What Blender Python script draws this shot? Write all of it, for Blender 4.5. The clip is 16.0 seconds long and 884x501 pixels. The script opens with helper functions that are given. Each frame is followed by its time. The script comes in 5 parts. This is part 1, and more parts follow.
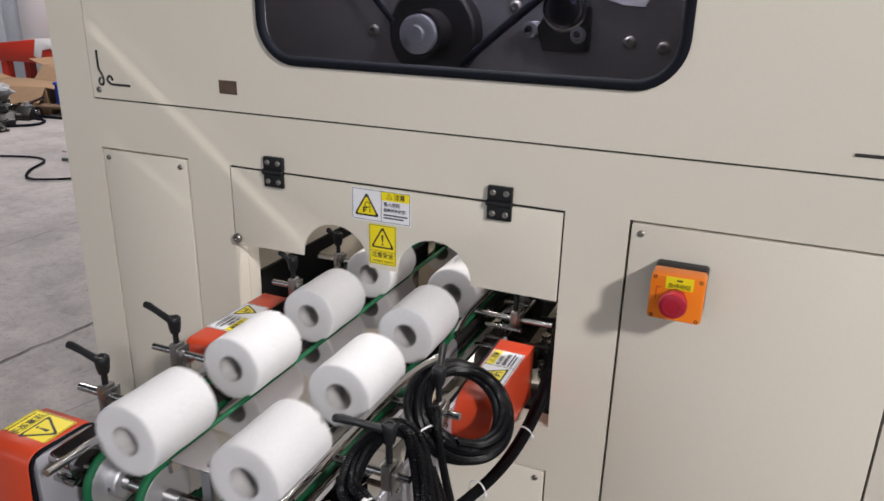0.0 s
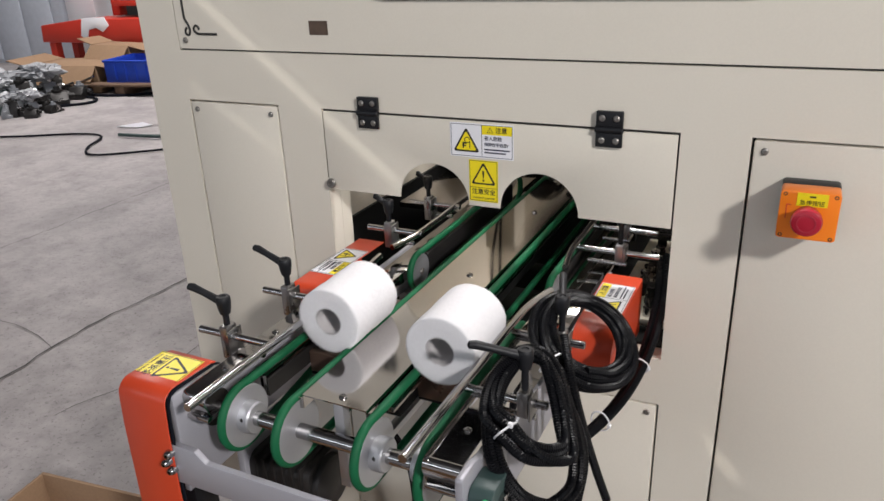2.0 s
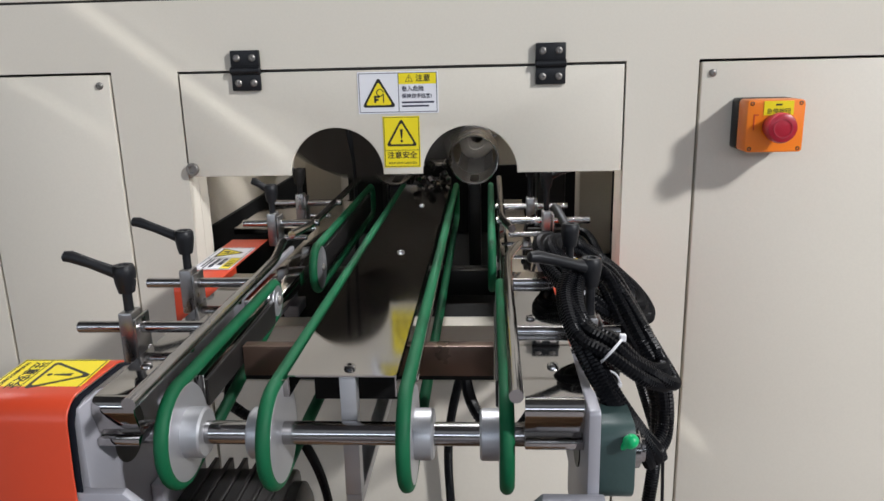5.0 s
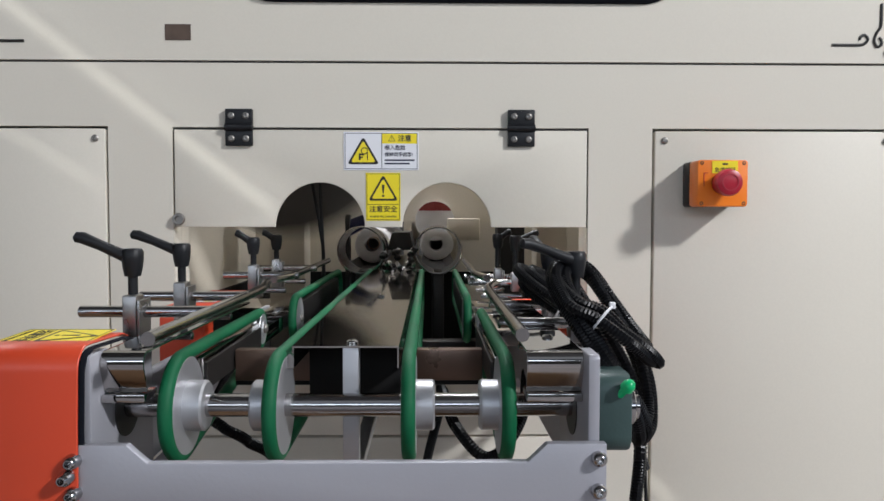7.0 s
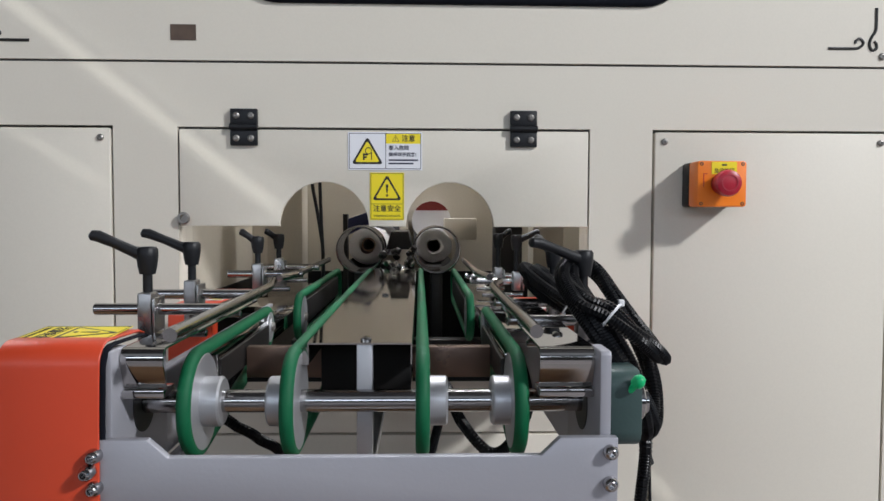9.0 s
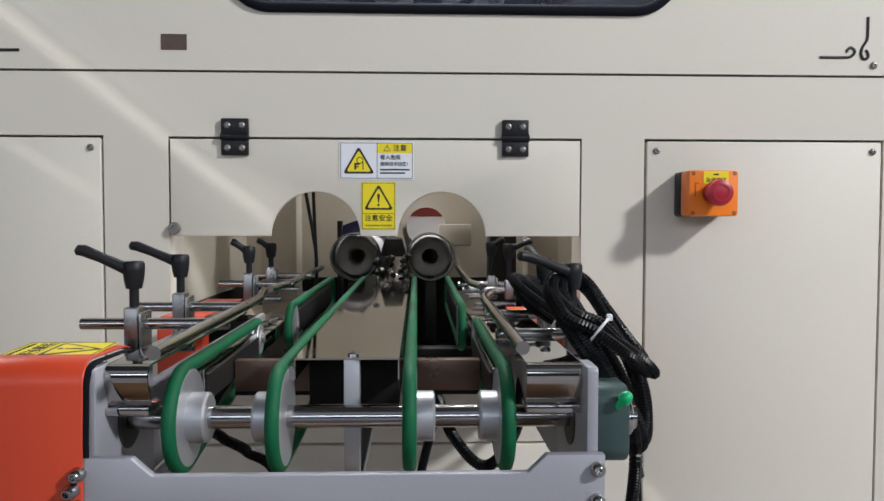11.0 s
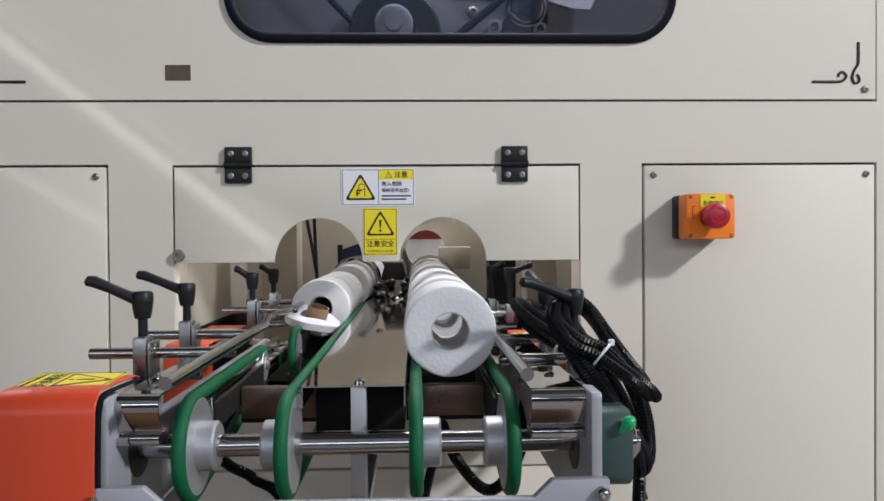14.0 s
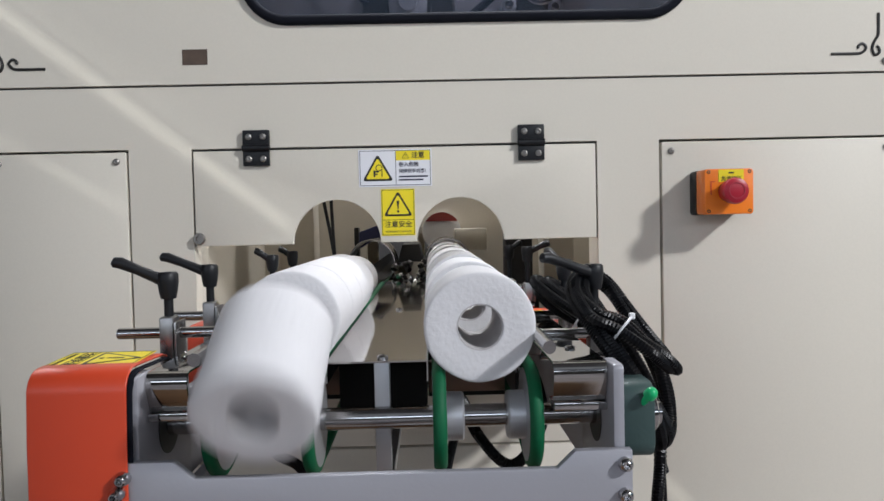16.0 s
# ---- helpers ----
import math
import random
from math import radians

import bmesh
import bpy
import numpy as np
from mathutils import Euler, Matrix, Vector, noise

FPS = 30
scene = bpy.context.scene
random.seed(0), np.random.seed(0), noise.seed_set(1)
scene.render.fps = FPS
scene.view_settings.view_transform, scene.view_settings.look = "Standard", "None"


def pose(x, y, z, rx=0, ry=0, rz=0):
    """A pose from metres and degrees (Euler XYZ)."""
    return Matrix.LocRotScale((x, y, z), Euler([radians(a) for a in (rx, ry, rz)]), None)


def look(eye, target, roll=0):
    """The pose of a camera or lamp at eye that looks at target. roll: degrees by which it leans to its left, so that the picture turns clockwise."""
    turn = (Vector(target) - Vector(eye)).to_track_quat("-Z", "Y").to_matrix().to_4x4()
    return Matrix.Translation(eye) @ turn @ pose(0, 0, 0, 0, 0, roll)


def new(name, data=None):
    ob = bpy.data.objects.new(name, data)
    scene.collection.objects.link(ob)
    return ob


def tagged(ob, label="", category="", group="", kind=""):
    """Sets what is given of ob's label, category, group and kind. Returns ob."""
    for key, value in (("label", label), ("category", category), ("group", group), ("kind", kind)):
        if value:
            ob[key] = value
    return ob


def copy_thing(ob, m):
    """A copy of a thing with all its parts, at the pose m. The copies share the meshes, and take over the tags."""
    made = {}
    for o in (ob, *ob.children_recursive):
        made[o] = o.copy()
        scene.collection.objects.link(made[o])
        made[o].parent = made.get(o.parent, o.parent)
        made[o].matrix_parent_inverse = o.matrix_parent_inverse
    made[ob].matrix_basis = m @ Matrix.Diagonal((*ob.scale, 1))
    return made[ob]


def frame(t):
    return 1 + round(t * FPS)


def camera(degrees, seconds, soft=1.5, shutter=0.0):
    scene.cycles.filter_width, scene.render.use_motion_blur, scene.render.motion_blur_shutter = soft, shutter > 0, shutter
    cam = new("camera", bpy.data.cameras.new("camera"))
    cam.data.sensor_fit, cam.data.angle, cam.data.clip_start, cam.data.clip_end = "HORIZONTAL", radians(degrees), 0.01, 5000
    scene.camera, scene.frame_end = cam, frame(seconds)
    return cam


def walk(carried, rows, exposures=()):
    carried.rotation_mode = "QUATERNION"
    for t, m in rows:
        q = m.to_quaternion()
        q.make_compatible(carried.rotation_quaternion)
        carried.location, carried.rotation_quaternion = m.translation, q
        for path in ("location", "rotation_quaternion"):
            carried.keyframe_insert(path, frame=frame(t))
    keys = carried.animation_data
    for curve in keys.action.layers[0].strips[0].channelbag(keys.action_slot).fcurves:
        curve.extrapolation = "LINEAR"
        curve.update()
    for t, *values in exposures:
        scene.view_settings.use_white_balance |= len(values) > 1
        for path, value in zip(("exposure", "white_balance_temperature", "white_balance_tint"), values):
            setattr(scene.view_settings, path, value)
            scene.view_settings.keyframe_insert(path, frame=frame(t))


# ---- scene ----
cam = camera(61.7, 16.0, shutter=0.4)
METRES, EYE, TILT, LEAN, TURN = 0.815, 1.18, 0.0, 0.0, 23.0
ROWS = [
    (0.0, 0.0, 0.0, 0.0, 0.45, -19.87, -1.24),
    (0.5, 0.0094, 0.0085, 0.0081, -0.65, -19.15, -1.34),
    (1.0, 0.0077, 0.0263, -0.0163, 2.37, -20.25, -0.81),
    (1.5, -0.0433, 0.024, -0.0443, 3.12, -22.06, 0.77),
    (2.0, -0.1079, 0.0023, -0.0566, 2.62, -22.5, 2.08),
    (2.5, -0.1303, 0.0053, -0.066, 0.5, -21.87, 2.02),
    (3.0, -0.1977, 0.0216, -0.0918, -3.03, -22.03, 1.92),
    (3.5, -0.2693, 0.0954, -0.1327, -7.04, -22.24, 1.76),
    (4.0, -0.3523, 0.1839, -0.1878, -14.35, -21.29, 2.13),
    (6.5, -0.4651, 0.1481, -0.4658, -21.95, -3.36, 0.67),
    (7.0, -0.4939, 0.1415, -0.4732, -23.95, -2.57, -0.08),
    (7.5, -0.5085, 0.1319, -0.4719, -25.03, -2.27, -0.29),
    (8.0, -0.5203, 0.1366, -0.475, -24.79, -2.43, -0.11),
    (10.5, -0.5108, 0.1406, -0.4675, -24.75, -2.6, -0.26),
    (11.0, -0.508, 0.1374, -0.463, -24.89, -2.37, -0.11),
    (11.5, -0.5057, 0.136, -0.4581, -25.06, -1.92, -0.13),
    (12.0, -0.5151, 0.1355, -0.457, -25.03, -1.61, -0.24),
    (12.5, -0.521, 0.1285, -0.4532, -24.84, -1.17, -0.26),
    (13.0, -0.5205, 0.1234, -0.4488, -24.81, -0.5, -0.08),
    (13.5, -0.5192, 0.124, -0.4503, -24.95, -0.26, 0.19),
    (14.0, -0.5191, 0.1281, -0.4551, -25.1, -0.82, 0.46),
    (14.5, -0.5293, 0.1342, -0.4647, -24.93, -2.0, 0.7),
    (15.0, -0.5435, 0.133, -0.467, -24.19, -2.67, 0.65),
    (15.5, -0.5388, 0.1282, -0.4647, -23.88, -2.47, 0.82),
    (16.0, -0.5271, 0.1252, -0.4621, -24.02, -2.03, 1.32),
]
walk(cam, [(t, pose(0.4771, -0.9006, EYE, TILT, LEAN, TURN) @ pose(METRES * x, METRES * y, METRES * z, 90 + pitch, roll, yaw)) for t, x, y, z, yaw, pitch, roll in ROWS],
     [(0.0, -0.23, 6500, 8.5), (2.0, -0.10, 6500, 8.5), (4.2, 0.08, 6330, 7.5), (6.3, 0.02, 6090, 6.2), (11.0, -0.05, 6090, 6.2), (14.0, -0.10, 6090, 6.2), (16.0, -0.11, 6090, 6.2)])


# ---- world and light ----
world = bpy.data.worlds.new("hall_sky")
scene.world = world
world.use_nodes = True
_bg = world.node_tree.nodes["Background"]
_sky = world.node_tree.nodes.new("ShaderNodeTexSky")
_sky.sky_type = "NISHITA"
_sky.sun_disc = False
_sky.sun_elevation = radians(38)
_sky.sun_rotation = radians(130)
world.node_tree.links.new(_sky.outputs["Color"], _bg.inputs["Color"])
_bg.inputs["Strength"].default_value = 0.1


# sun added to lay streaks on the housing, through gaps cut in the unseen roof
SUN_WAY = Vector((0.25, 0.6, -0.75)).normalized()
sun = new("sun", bpy.data.lights.new("sun", "SUN"))
sun.data.energy, sun.data.angle, sun.data.color = 1.3, radians(0.18), (1.0, 0.95, 0.88)
sun.matrix_world = look((0, 0, 0), SUN_WAY)

LAMP_W = 1.0


def area_lamp(name, m, power, sx, sy, colour=(1, 0.955, 0.955)):
    d = bpy.data.lights.new(name, "AREA")
    d.shape, d.size, d.size_y, d.energy, d.color = "RECTANGLE", sx, sy, power * LAMP_W, colour
    ob = new(name, d)
    ob.matrix_world = m
    return ob


# ---- materials ----
def node_mat(name, colour, rough=0.5, metal=0.0, spec=0.5, var=0.08, scale=8.0, bump=0.0, bump_scale=60.0, stretch=(1, 1, 1),
             coat=0.0, rough_var=0.0, fine=0.0):
    m = bpy.data.materials.new(name)
    m.use_nodes = True
    nt = m.node_tree
    b = nt.nodes["Principled BSDF"]
    b.inputs["Metallic"].default_value = metal
    b.inputs["Roughness"].default_value = rough
    b.inputs["Specular IOR Level"].default_value = spec
    b.inputs["Coat Weight"].default_value = coat
    tc = nt.nodes.new("ShaderNodeTexCoord")
    mp = nt.nodes.new("ShaderNodeMapping")
    mp.inputs["Scale"].default_value = stretch
    nt.links.new(tc.outputs["Object"], mp.inputs["Vector"])
    n1 = nt.nodes.new("ShaderNodeTexNoise")
    n1.inputs["Scale"].default_value, n1.inputs["Detail"].default_value = scale, 5
    nt.links.new(mp.outputs["Vector"], n1.inputs["Vector"])
    n2 = nt.nodes.new("ShaderNodeTexNoise")
    n2.inputs["Scale"].default_value, n2.inputs["Detail"].default_value = bump_scale, 3
    nt.links.new(mp.outputs["Vector"], n2.inputs["Vector"])
    mix = nt.nodes.new("ShaderNodeMix")
    mix.data_type = "RGBA"
    c = Vector(colour)
    mix.inputs["A"].default_value = (*(c * (1 - var)), 1)
    mix.inputs["B"].default_value = (*[min(1, v * (1 + var)) for v in c], 1)
    nt.links.new(n1.outputs["Fac"], mix.inputs["Factor"])
    out = mix.outputs["Result"]
    if fine:
        mix2 = nt.nodes.new("ShaderNodeMix")
        mix2.data_type = "RGBA"
        mix2.blend_type = "MULTIPLY"
        ramp = nt.nodes.new("ShaderNodeMapRange")
        ramp.inputs["From Min"].default_value, ramp.inputs["From Max"].default_value = 0.35, 0.65
        ramp.inputs["To Min"].default_value, ramp.inputs["To Max"].default_value = 1 - fine, 1.0
        nt.links.new(n2.outputs["Fac"], ramp.inputs["Value"])
        mix2.inputs["Factor"].default_value = 1.0
        nt.links.new(out, mix2.inputs["A"])
        nt.links.new(ramp.outputs["Result"], mix2.inputs["B"])
        out = mix2.outputs["Result"]
    nt.links.new(out, b.inputs["Base Color"])
    if rough_var:
        rr = nt.nodes.new("ShaderNodeMapRange")
        rr.inputs["From Min"].default_value, rr.inputs["From Max"].default_value = 0.3, 0.7
        rr.inputs["To Min"].default_value, rr.inputs["To Max"].default_value = max(0.02, rough - rough_var), rough + rough_var
        nt.links.new(n1.outputs["Fac"], rr.inputs["Value"])
        nt.links.new(rr.outputs["Result"], b.inputs["Roughness"])
    if bump:
        bp = nt.nodes.new("ShaderNodeBump")
        bp.inputs["Strength"].default_value, bp.inputs["Distance"].default_value = 1.0, bump
        nt.links.new(n2.outputs["Fac"], bp.inputs["Height"])
        nt.links.new(bp.outputs["Normal"], b.inputs["Normal"])
    return m


CREAM = node_mat("cream_paint", (0.70, 0.655, 0.565), 0.5, spec=0.32, var=0.04, scale=2.2, fine=0.02, bump=0.00006, bump_scale=350, rough_var=0.05)
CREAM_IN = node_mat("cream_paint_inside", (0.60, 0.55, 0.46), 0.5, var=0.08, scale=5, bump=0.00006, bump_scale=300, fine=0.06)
STEEL = node_mat("polished_steel", (0.45, 0.435, 0.425), 0.06, 1.0, var=0.05, scale=14, bump=0.00002, bump_scale=9, rough_var=0.045, stretch=(1, 0.5, 1))
PLATE_STEEL = node_mat("dull_polished_steel", (0.54, 0.52, 0.505), 0.07, 1.0, var=0.07, scale=14, bump=0.00004, bump_scale=7, rough_var=0.05, stretch=(1, 0.5, 1), fine=0.05)
BRUSHED = node_mat("brushed_steel", (0.36, 0.35, 0.345), 0.32, 1.0, var=0.08, scale=30, bump=0.00003, bump_scale=300, rough_var=0.08, fine=0.05)
CHROME = node_mat("chrome", (0.44, 0.43, 0.43), 0.15, 1.0, var=0.04, scale=30, rough_var=0.05)
ALU = node_mat("cast_aluminium", (0.50, 0.505, 0.525), 0.42, 0.75, var=0.05, scale=25, bump=0.00006, bump_scale=500, rough_var=0.06)
GREY_PAINT = node_mat("silver_grey_paint", (0.38, 0.378, 0.412), 0.42, 0.25, var=0.05, scale=9, bump=0.00008, bump_scale=400)
BELT = node_mat("green_belt_rubber", (0.005, 0.105, 0.040), 0.6, spec=0.3, var=0.22, scale=40, bump=0.00012, bump_scale=500)
ORANGE = node_mat("orange_red_paint", (0.58, 0.060, 0.021), 0.36, var=0.05, scale=10, bump=0.00005, bump_scale=400)
ORANGE_BOX = node_mat("orange_plastic", (0.90, 0.22, 0.008), 0.35, var=0.04, scale=20, bump=0.00005, bump_scale=600)
RED = node_mat("red_plastic", (0.38, 0.006, 0.024), 0.36, var=0.08, scale=40)
BLACK = node_mat("black_plastic", (0.008, 0.0085, 0.0105), 0.45, spec=0.35, var=0.25, scale=60, bump=0.0001, bump_scale=700)
CONDUIT = node_mat("black_conduit", (0.0035, 0.0037, 0.0048), 0.32, spec=0.14, var=0.25, scale=50)
RUBBER = node_mat("gasket_rubber", (0.008, 0.009, 0.014), 0.85, spec=0.12, var=0.2, scale=30)
DARK = node_mat("dark_steel", (0.035, 0.033, 0.032), 0.45, 0.6, var=0.3, scale=12, bump=0.0001, bump_scale=120)
# black for painted parts, and for shade put into colour inside the chamber
MATT_BLACK = node_mat("black_paint_and_shade", (0.008, 0.008, 0.008), 0.7, spec=0.2, var=0.3, scale=20)
PLATE_GREY = node_mat("grey_cast_plate", (0.26, 0.255, 0.26), 0.5, 0.3, var=0.25, scale=9, fine=0.1)
BLADE = node_mat("saw_blade_steel", (0.10, 0.095, 0.09), 0.45, 0.8, var=0.15, scale=9)
PAPER = node_mat("tissue_paper", (0.725, 0.716, 0.730), 0.95, spec=0.1, var=0.015, scale=30, bump=0.0005, bump_scale=260, fine=0.03)
PAPER_END = node_mat("tissue_cut_end", (0.69, 0.682, 0.690), 0.95, spec=0.1, var=0.02, scale=60, bump=0.0004, bump_scale=500, fine=0.05)
CORE = node_mat("grey_cardboard_core", (0.52, 0.50, 0.50), 0.85, var=0.1, scale=40, bump=0.0001, bump_scale=300)
KRAFT = node_mat("brown_cardboard", (0.30, 0.19, 0.112), 0.85, var=0.1, scale=14, bump=0.0002, bump_scale=160, fine=0.08)
YELLOW = node_mat("yellow_vinyl", (0.86, 0.70, 0.012), 0.35, var=0.03, scale=20)
WHITE = node_mat("white_vinyl", (0.80, 0.80, 0.83), 0.35, var=0.02, scale=20)
INK = node_mat("black_print", (0.015, 0.014, 0.013), 0.45, var=0.1)
INK_BLUE = node_mat("dark_blue_print", (0.03, 0.03, 0.06), 0.45, var=0.1)
BROWN = node_mat("brown_tape", (0.10, 0.065, 0.045), 0.55, var=0.15, scale=60, fine=0.15)
GREEN_IRON = node_mat("dark_green_enamel", (0.035, 0.065, 0.062), 0.45, var=0.15, scale=30, bump=0.0002, bump_scale=200)
GREEN_CAP = node_mat("bright_green_plastic", (0.01, 0.42, 0.14), 0.35, var=0.05)
TIE = node_mat("white_nylon", (0.75, 0.75, 0.77), 0.4, var=0.03)
SCREW = node_mat("zinc_screw", (0.30, 0.285, 0.265), 0.42, 0.85, var=0.1, scale=80)
GROOVE = node_mat("seam_shade_and_crack", (0.05, 0.045, 0.04), 0.7, var=0.1)
BRONZE = node_mat("tarnished_brown_steel", (0.16, 0.105, 0.08), 0.32, 0.6, var=0.25, scale=20, rough_var=0.1)
GREY_METAL = node_mat("grey_machine_paint", (0.30, 0.31, 0.33), 0.5, 0.2, var=0.2, scale=3, fine=0.1, bump_scale=20)
PALE_BLUE = node_mat("pale_blue_grey_paint", (0.48, 0.51, 0.57), 0.5, var=0.12, scale=2, fine=0.06, bump_scale=20)
NAVY = node_mat("navy_plastic", (0.012, 0.016, 0.07), 0.45, var=0.15)
DULL_RED = node_mat("dull_red_paint", (0.22, 0.025, 0.02), 0.5, var=0.15)
BLUE = node_mat("blue_crate_plastic", (0.02, 0.07, 0.52), 0.4, var=0.1)
CRIMSON = node_mat("crimson_paint", (0.50, 0.035, 0.02), 0.45, var=0.15, scale=4)
# kept dark so that the polished steel reflects dark surroundings
HALL_WALL = node_mat("hall_plaster", (0.13, 0.125, 0.122), 0.85, var=0.10, scale=0.8, bump=0.001, bump_scale=12, fine=0.08)
HALL_ROOF = node_mat("hall_roof_sheet", (0.08, 0.08, 0.084), 0.7, var=0.12, scale=0.6, stretch=(1, 8, 1))
WOOD = node_mat("rough_pallet_wood", (0.15, 0.09, 0.055), 0.8, var=0.25, scale=6, stretch=(1, 8, 8), fine=0.12)
POLY = node_mat("grey_plastic_film", (0.34, 0.345, 0.36), 0.35, var=0.3, scale=5, bump=0.004, bump_scale=12)


def concrete():
    """Trowelled floor: broad stains, mid blotches and fine specks, in three scales."""
    m = node_mat("concrete_floor", (0.42, 0.385, 0.38), 0.62, var=0.16, scale=0.9, bump=0.0008, bump_scale=30, fine=0.08, rough_var=0.12)
    nt = m.node_tree
    b = nt.nodes["Principled BSDF"]
    src = b.inputs["Base Color"].links[0].from_socket
    tc = nt.nodes.new("ShaderNodeTexCoord")
    for scale, lo, hi, dark, detail in ((3.2, 0.42, 0.60, 0.76, 8), (11.0, 0.52, 0.70, 0.78, 7), (38.0, 0.58, 0.68, 0.80, 3), (90.0, 0.60, 0.68, 0.62, 2)):
        n = nt.nodes.new("ShaderNodeTexNoise")
        n.inputs["Scale"].default_value, n.inputs["Detail"].default_value, n.inputs["Roughness"].default_value = scale, detail, 0.65
        nt.links.new(tc.outputs["Object"], n.inputs["Vector"])
        r = nt.nodes.new("ShaderNodeMapRange")
        r.inputs["From Min"].default_value, r.inputs["From Max"].default_value = lo, hi
        r.inputs["To Min"].default_value, r.inputs["To Max"].default_value = 1.0, dark
        nt.links.new(n.outputs["Fac"], r.inputs["Value"])
        x = nt.nodes.new("ShaderNodeMix")
        x.data_type, x.blend_type = "RGBA", "MULTIPLY"
        x.inputs["Factor"].default_value = 1.0
        nt.links.new(src, x.inputs["A"])
        nt.links.new(r.outputs["Result"], x.inputs["B"])
        src = x.outputs["Result"]
    nt.links.new(src, b.inputs["Base Color"])
    return m


CONCRETE = concrete()


def glass_mat():
    m = bpy.data.materials.new("tinted_acrylic")
    m.use_nodes = True
    nt = m.node_tree
    b = nt.nodes["Principled BSDF"]
    nt.nodes.remove(b)
    tr = nt.nodes.new("ShaderNodeBsdfTransparent")
    tr.inputs["Color"].default_value = (0.50, 0.50, 0.55, 1)
    gl = nt.nodes.new("ShaderNodeBsdfGlossy")
    gl.inputs["Roughness"].default_value = 0.04
    fr = nt.nodes.new("ShaderNodeFresnel")
    fr.inputs["IOR"].default_value = 1.49
    mx = nt.nodes.new("ShaderNodeMixShader")
    nt.links.new(fr.outputs["Fac"], mx.inputs["Fac"])
    nt.links.new(tr.outputs["BSDF"], mx.inputs[1])
    nt.links.new(gl.outputs["BSDF"], mx.inputs[2])
    nt.links.new(mx.outputs["Shader"], nt.nodes["Material Output"].inputs["Surface"])
    return m


GLASS = glass_mat()


def glow_mat(name, colour, strength):
    m = bpy.data.materials.new(name)
    m.use_nodes = True
    b = m.node_tree.nodes["Principled BSDF"]
    b.inputs["Base Color"].default_value = (*colour, 1)
    b.inputs["Emission Color"].default_value = (*colour, 1)
    b.inputs["Emission Strength"].default_value = strength
    return m


LAMP_GLOW = glow_mat("lamp_diffuser", (1.0, 0.97, 0.92), 6.0)


# ---- mesh helpers ----
def part(name, bm, material, parent=None, label="", smooth=40):
    me = bpy.data.meshes.new(name)
    bmesh.ops.recalc_face_normals(bm, faces=bm.faces)
    if smooth:
        for f in bm.faces:
            f.smooth = True
        for e in bm.edges:
            e.smooth = len(e.link_faces) == 2 and e.calc_face_angle(0) < radians(smooth)
    bm.to_mesh(me)
    bm.free()
    for mt in (material if isinstance(material, (list, tuple)) else [material]):
        me.materials.append(mt)
    ob = new(name, me)
    if parent:
        ob.parent = parent
    if label:
        tagged(ob, label=label)
    return ob


def thing(name, label, category, m=None, group="", kind=""):
    ob = new(name)
    if m is not None:
        ob.matrix_basis = m
    return tagged(ob, label, category, group, kind)


def box(x0, x1, y0, y1, z0, z1, bevel=0.0, bm=None, seg=2):
    b2 = bmesh.new()
    bmesh.ops.create_cube(b2, size=1)
    for v in b2.verts:
        v.co = Vector((x0 + (v.co.x + 0.5) * (x1 - x0), y0 + (v.co.y + 0.5) * (y1 - y0), z0 + (v.co.z + 0.5) * (z1 - z0)))
    if bevel:
        bmesh.ops.bevel(b2, geom=list(b2.edges), offset=bevel, segments=seg, affect="EDGES", profile=0.5)
    return merge(b2, bm)


def merge(b2, bm):
    if bm is None:
        return b2
    me = bpy.data.meshes.new("tmp")
    b2.to_mesh(me)
    b2.free()
    bm.from_mesh(me)
    bpy.data.meshes.remove(me)
    return bm


def basis(axis):
    a = Vector(axis).normalized()
    u = a.orthogonal().normalized()
    return u, a.cross(u), a


def lathe(p, axis, profile, seg=24, bm=None, closed=False):
    """Turn a profile of (distance along axis, radius) round the axis."""
    bm = bm or bmesh.new()
    u, v, a = basis(axis)
    p = Vector(p)
    rings = []
    for h, r in profile:
        if r < 1e-6:
            rings.append([bm.verts.new(p + a * h)])
        else:
            rings.append([bm.verts.new(p + a * h + (u * math.cos(t) + v * math.sin(t)) * r) for t in [2 * math.pi * i / seg for i in range(seg)]])
    pairs = list(zip(rings, rings[1:]))
    if closed:
        pairs.append((rings[-1], rings[0]))
    for ra, rb in pairs:
        for i in range(seg):
            j = (i + 1) % seg
            q = [ra[i % len(ra)], ra[j % len(ra)], rb[j % len(rb)], rb[i % len(rb)]]
            q = list(dict.fromkeys(q))
            if len(q) > 2:
                bm.faces.new(q)
    return bm


def rod(p0, p1, r, seg=16, bm=None, chamfer=0.15):
    p0, p1 = Vector(p0), Vector(p1)
    L = (p1 - p0).length
    c = min(r * chamfer, L / 3)
    return lathe(p0, p1 - p0, [(0, 0), (0, r - c), (c, r), (L - c, r), (L, r - c), (L, 0)], seg, bm)


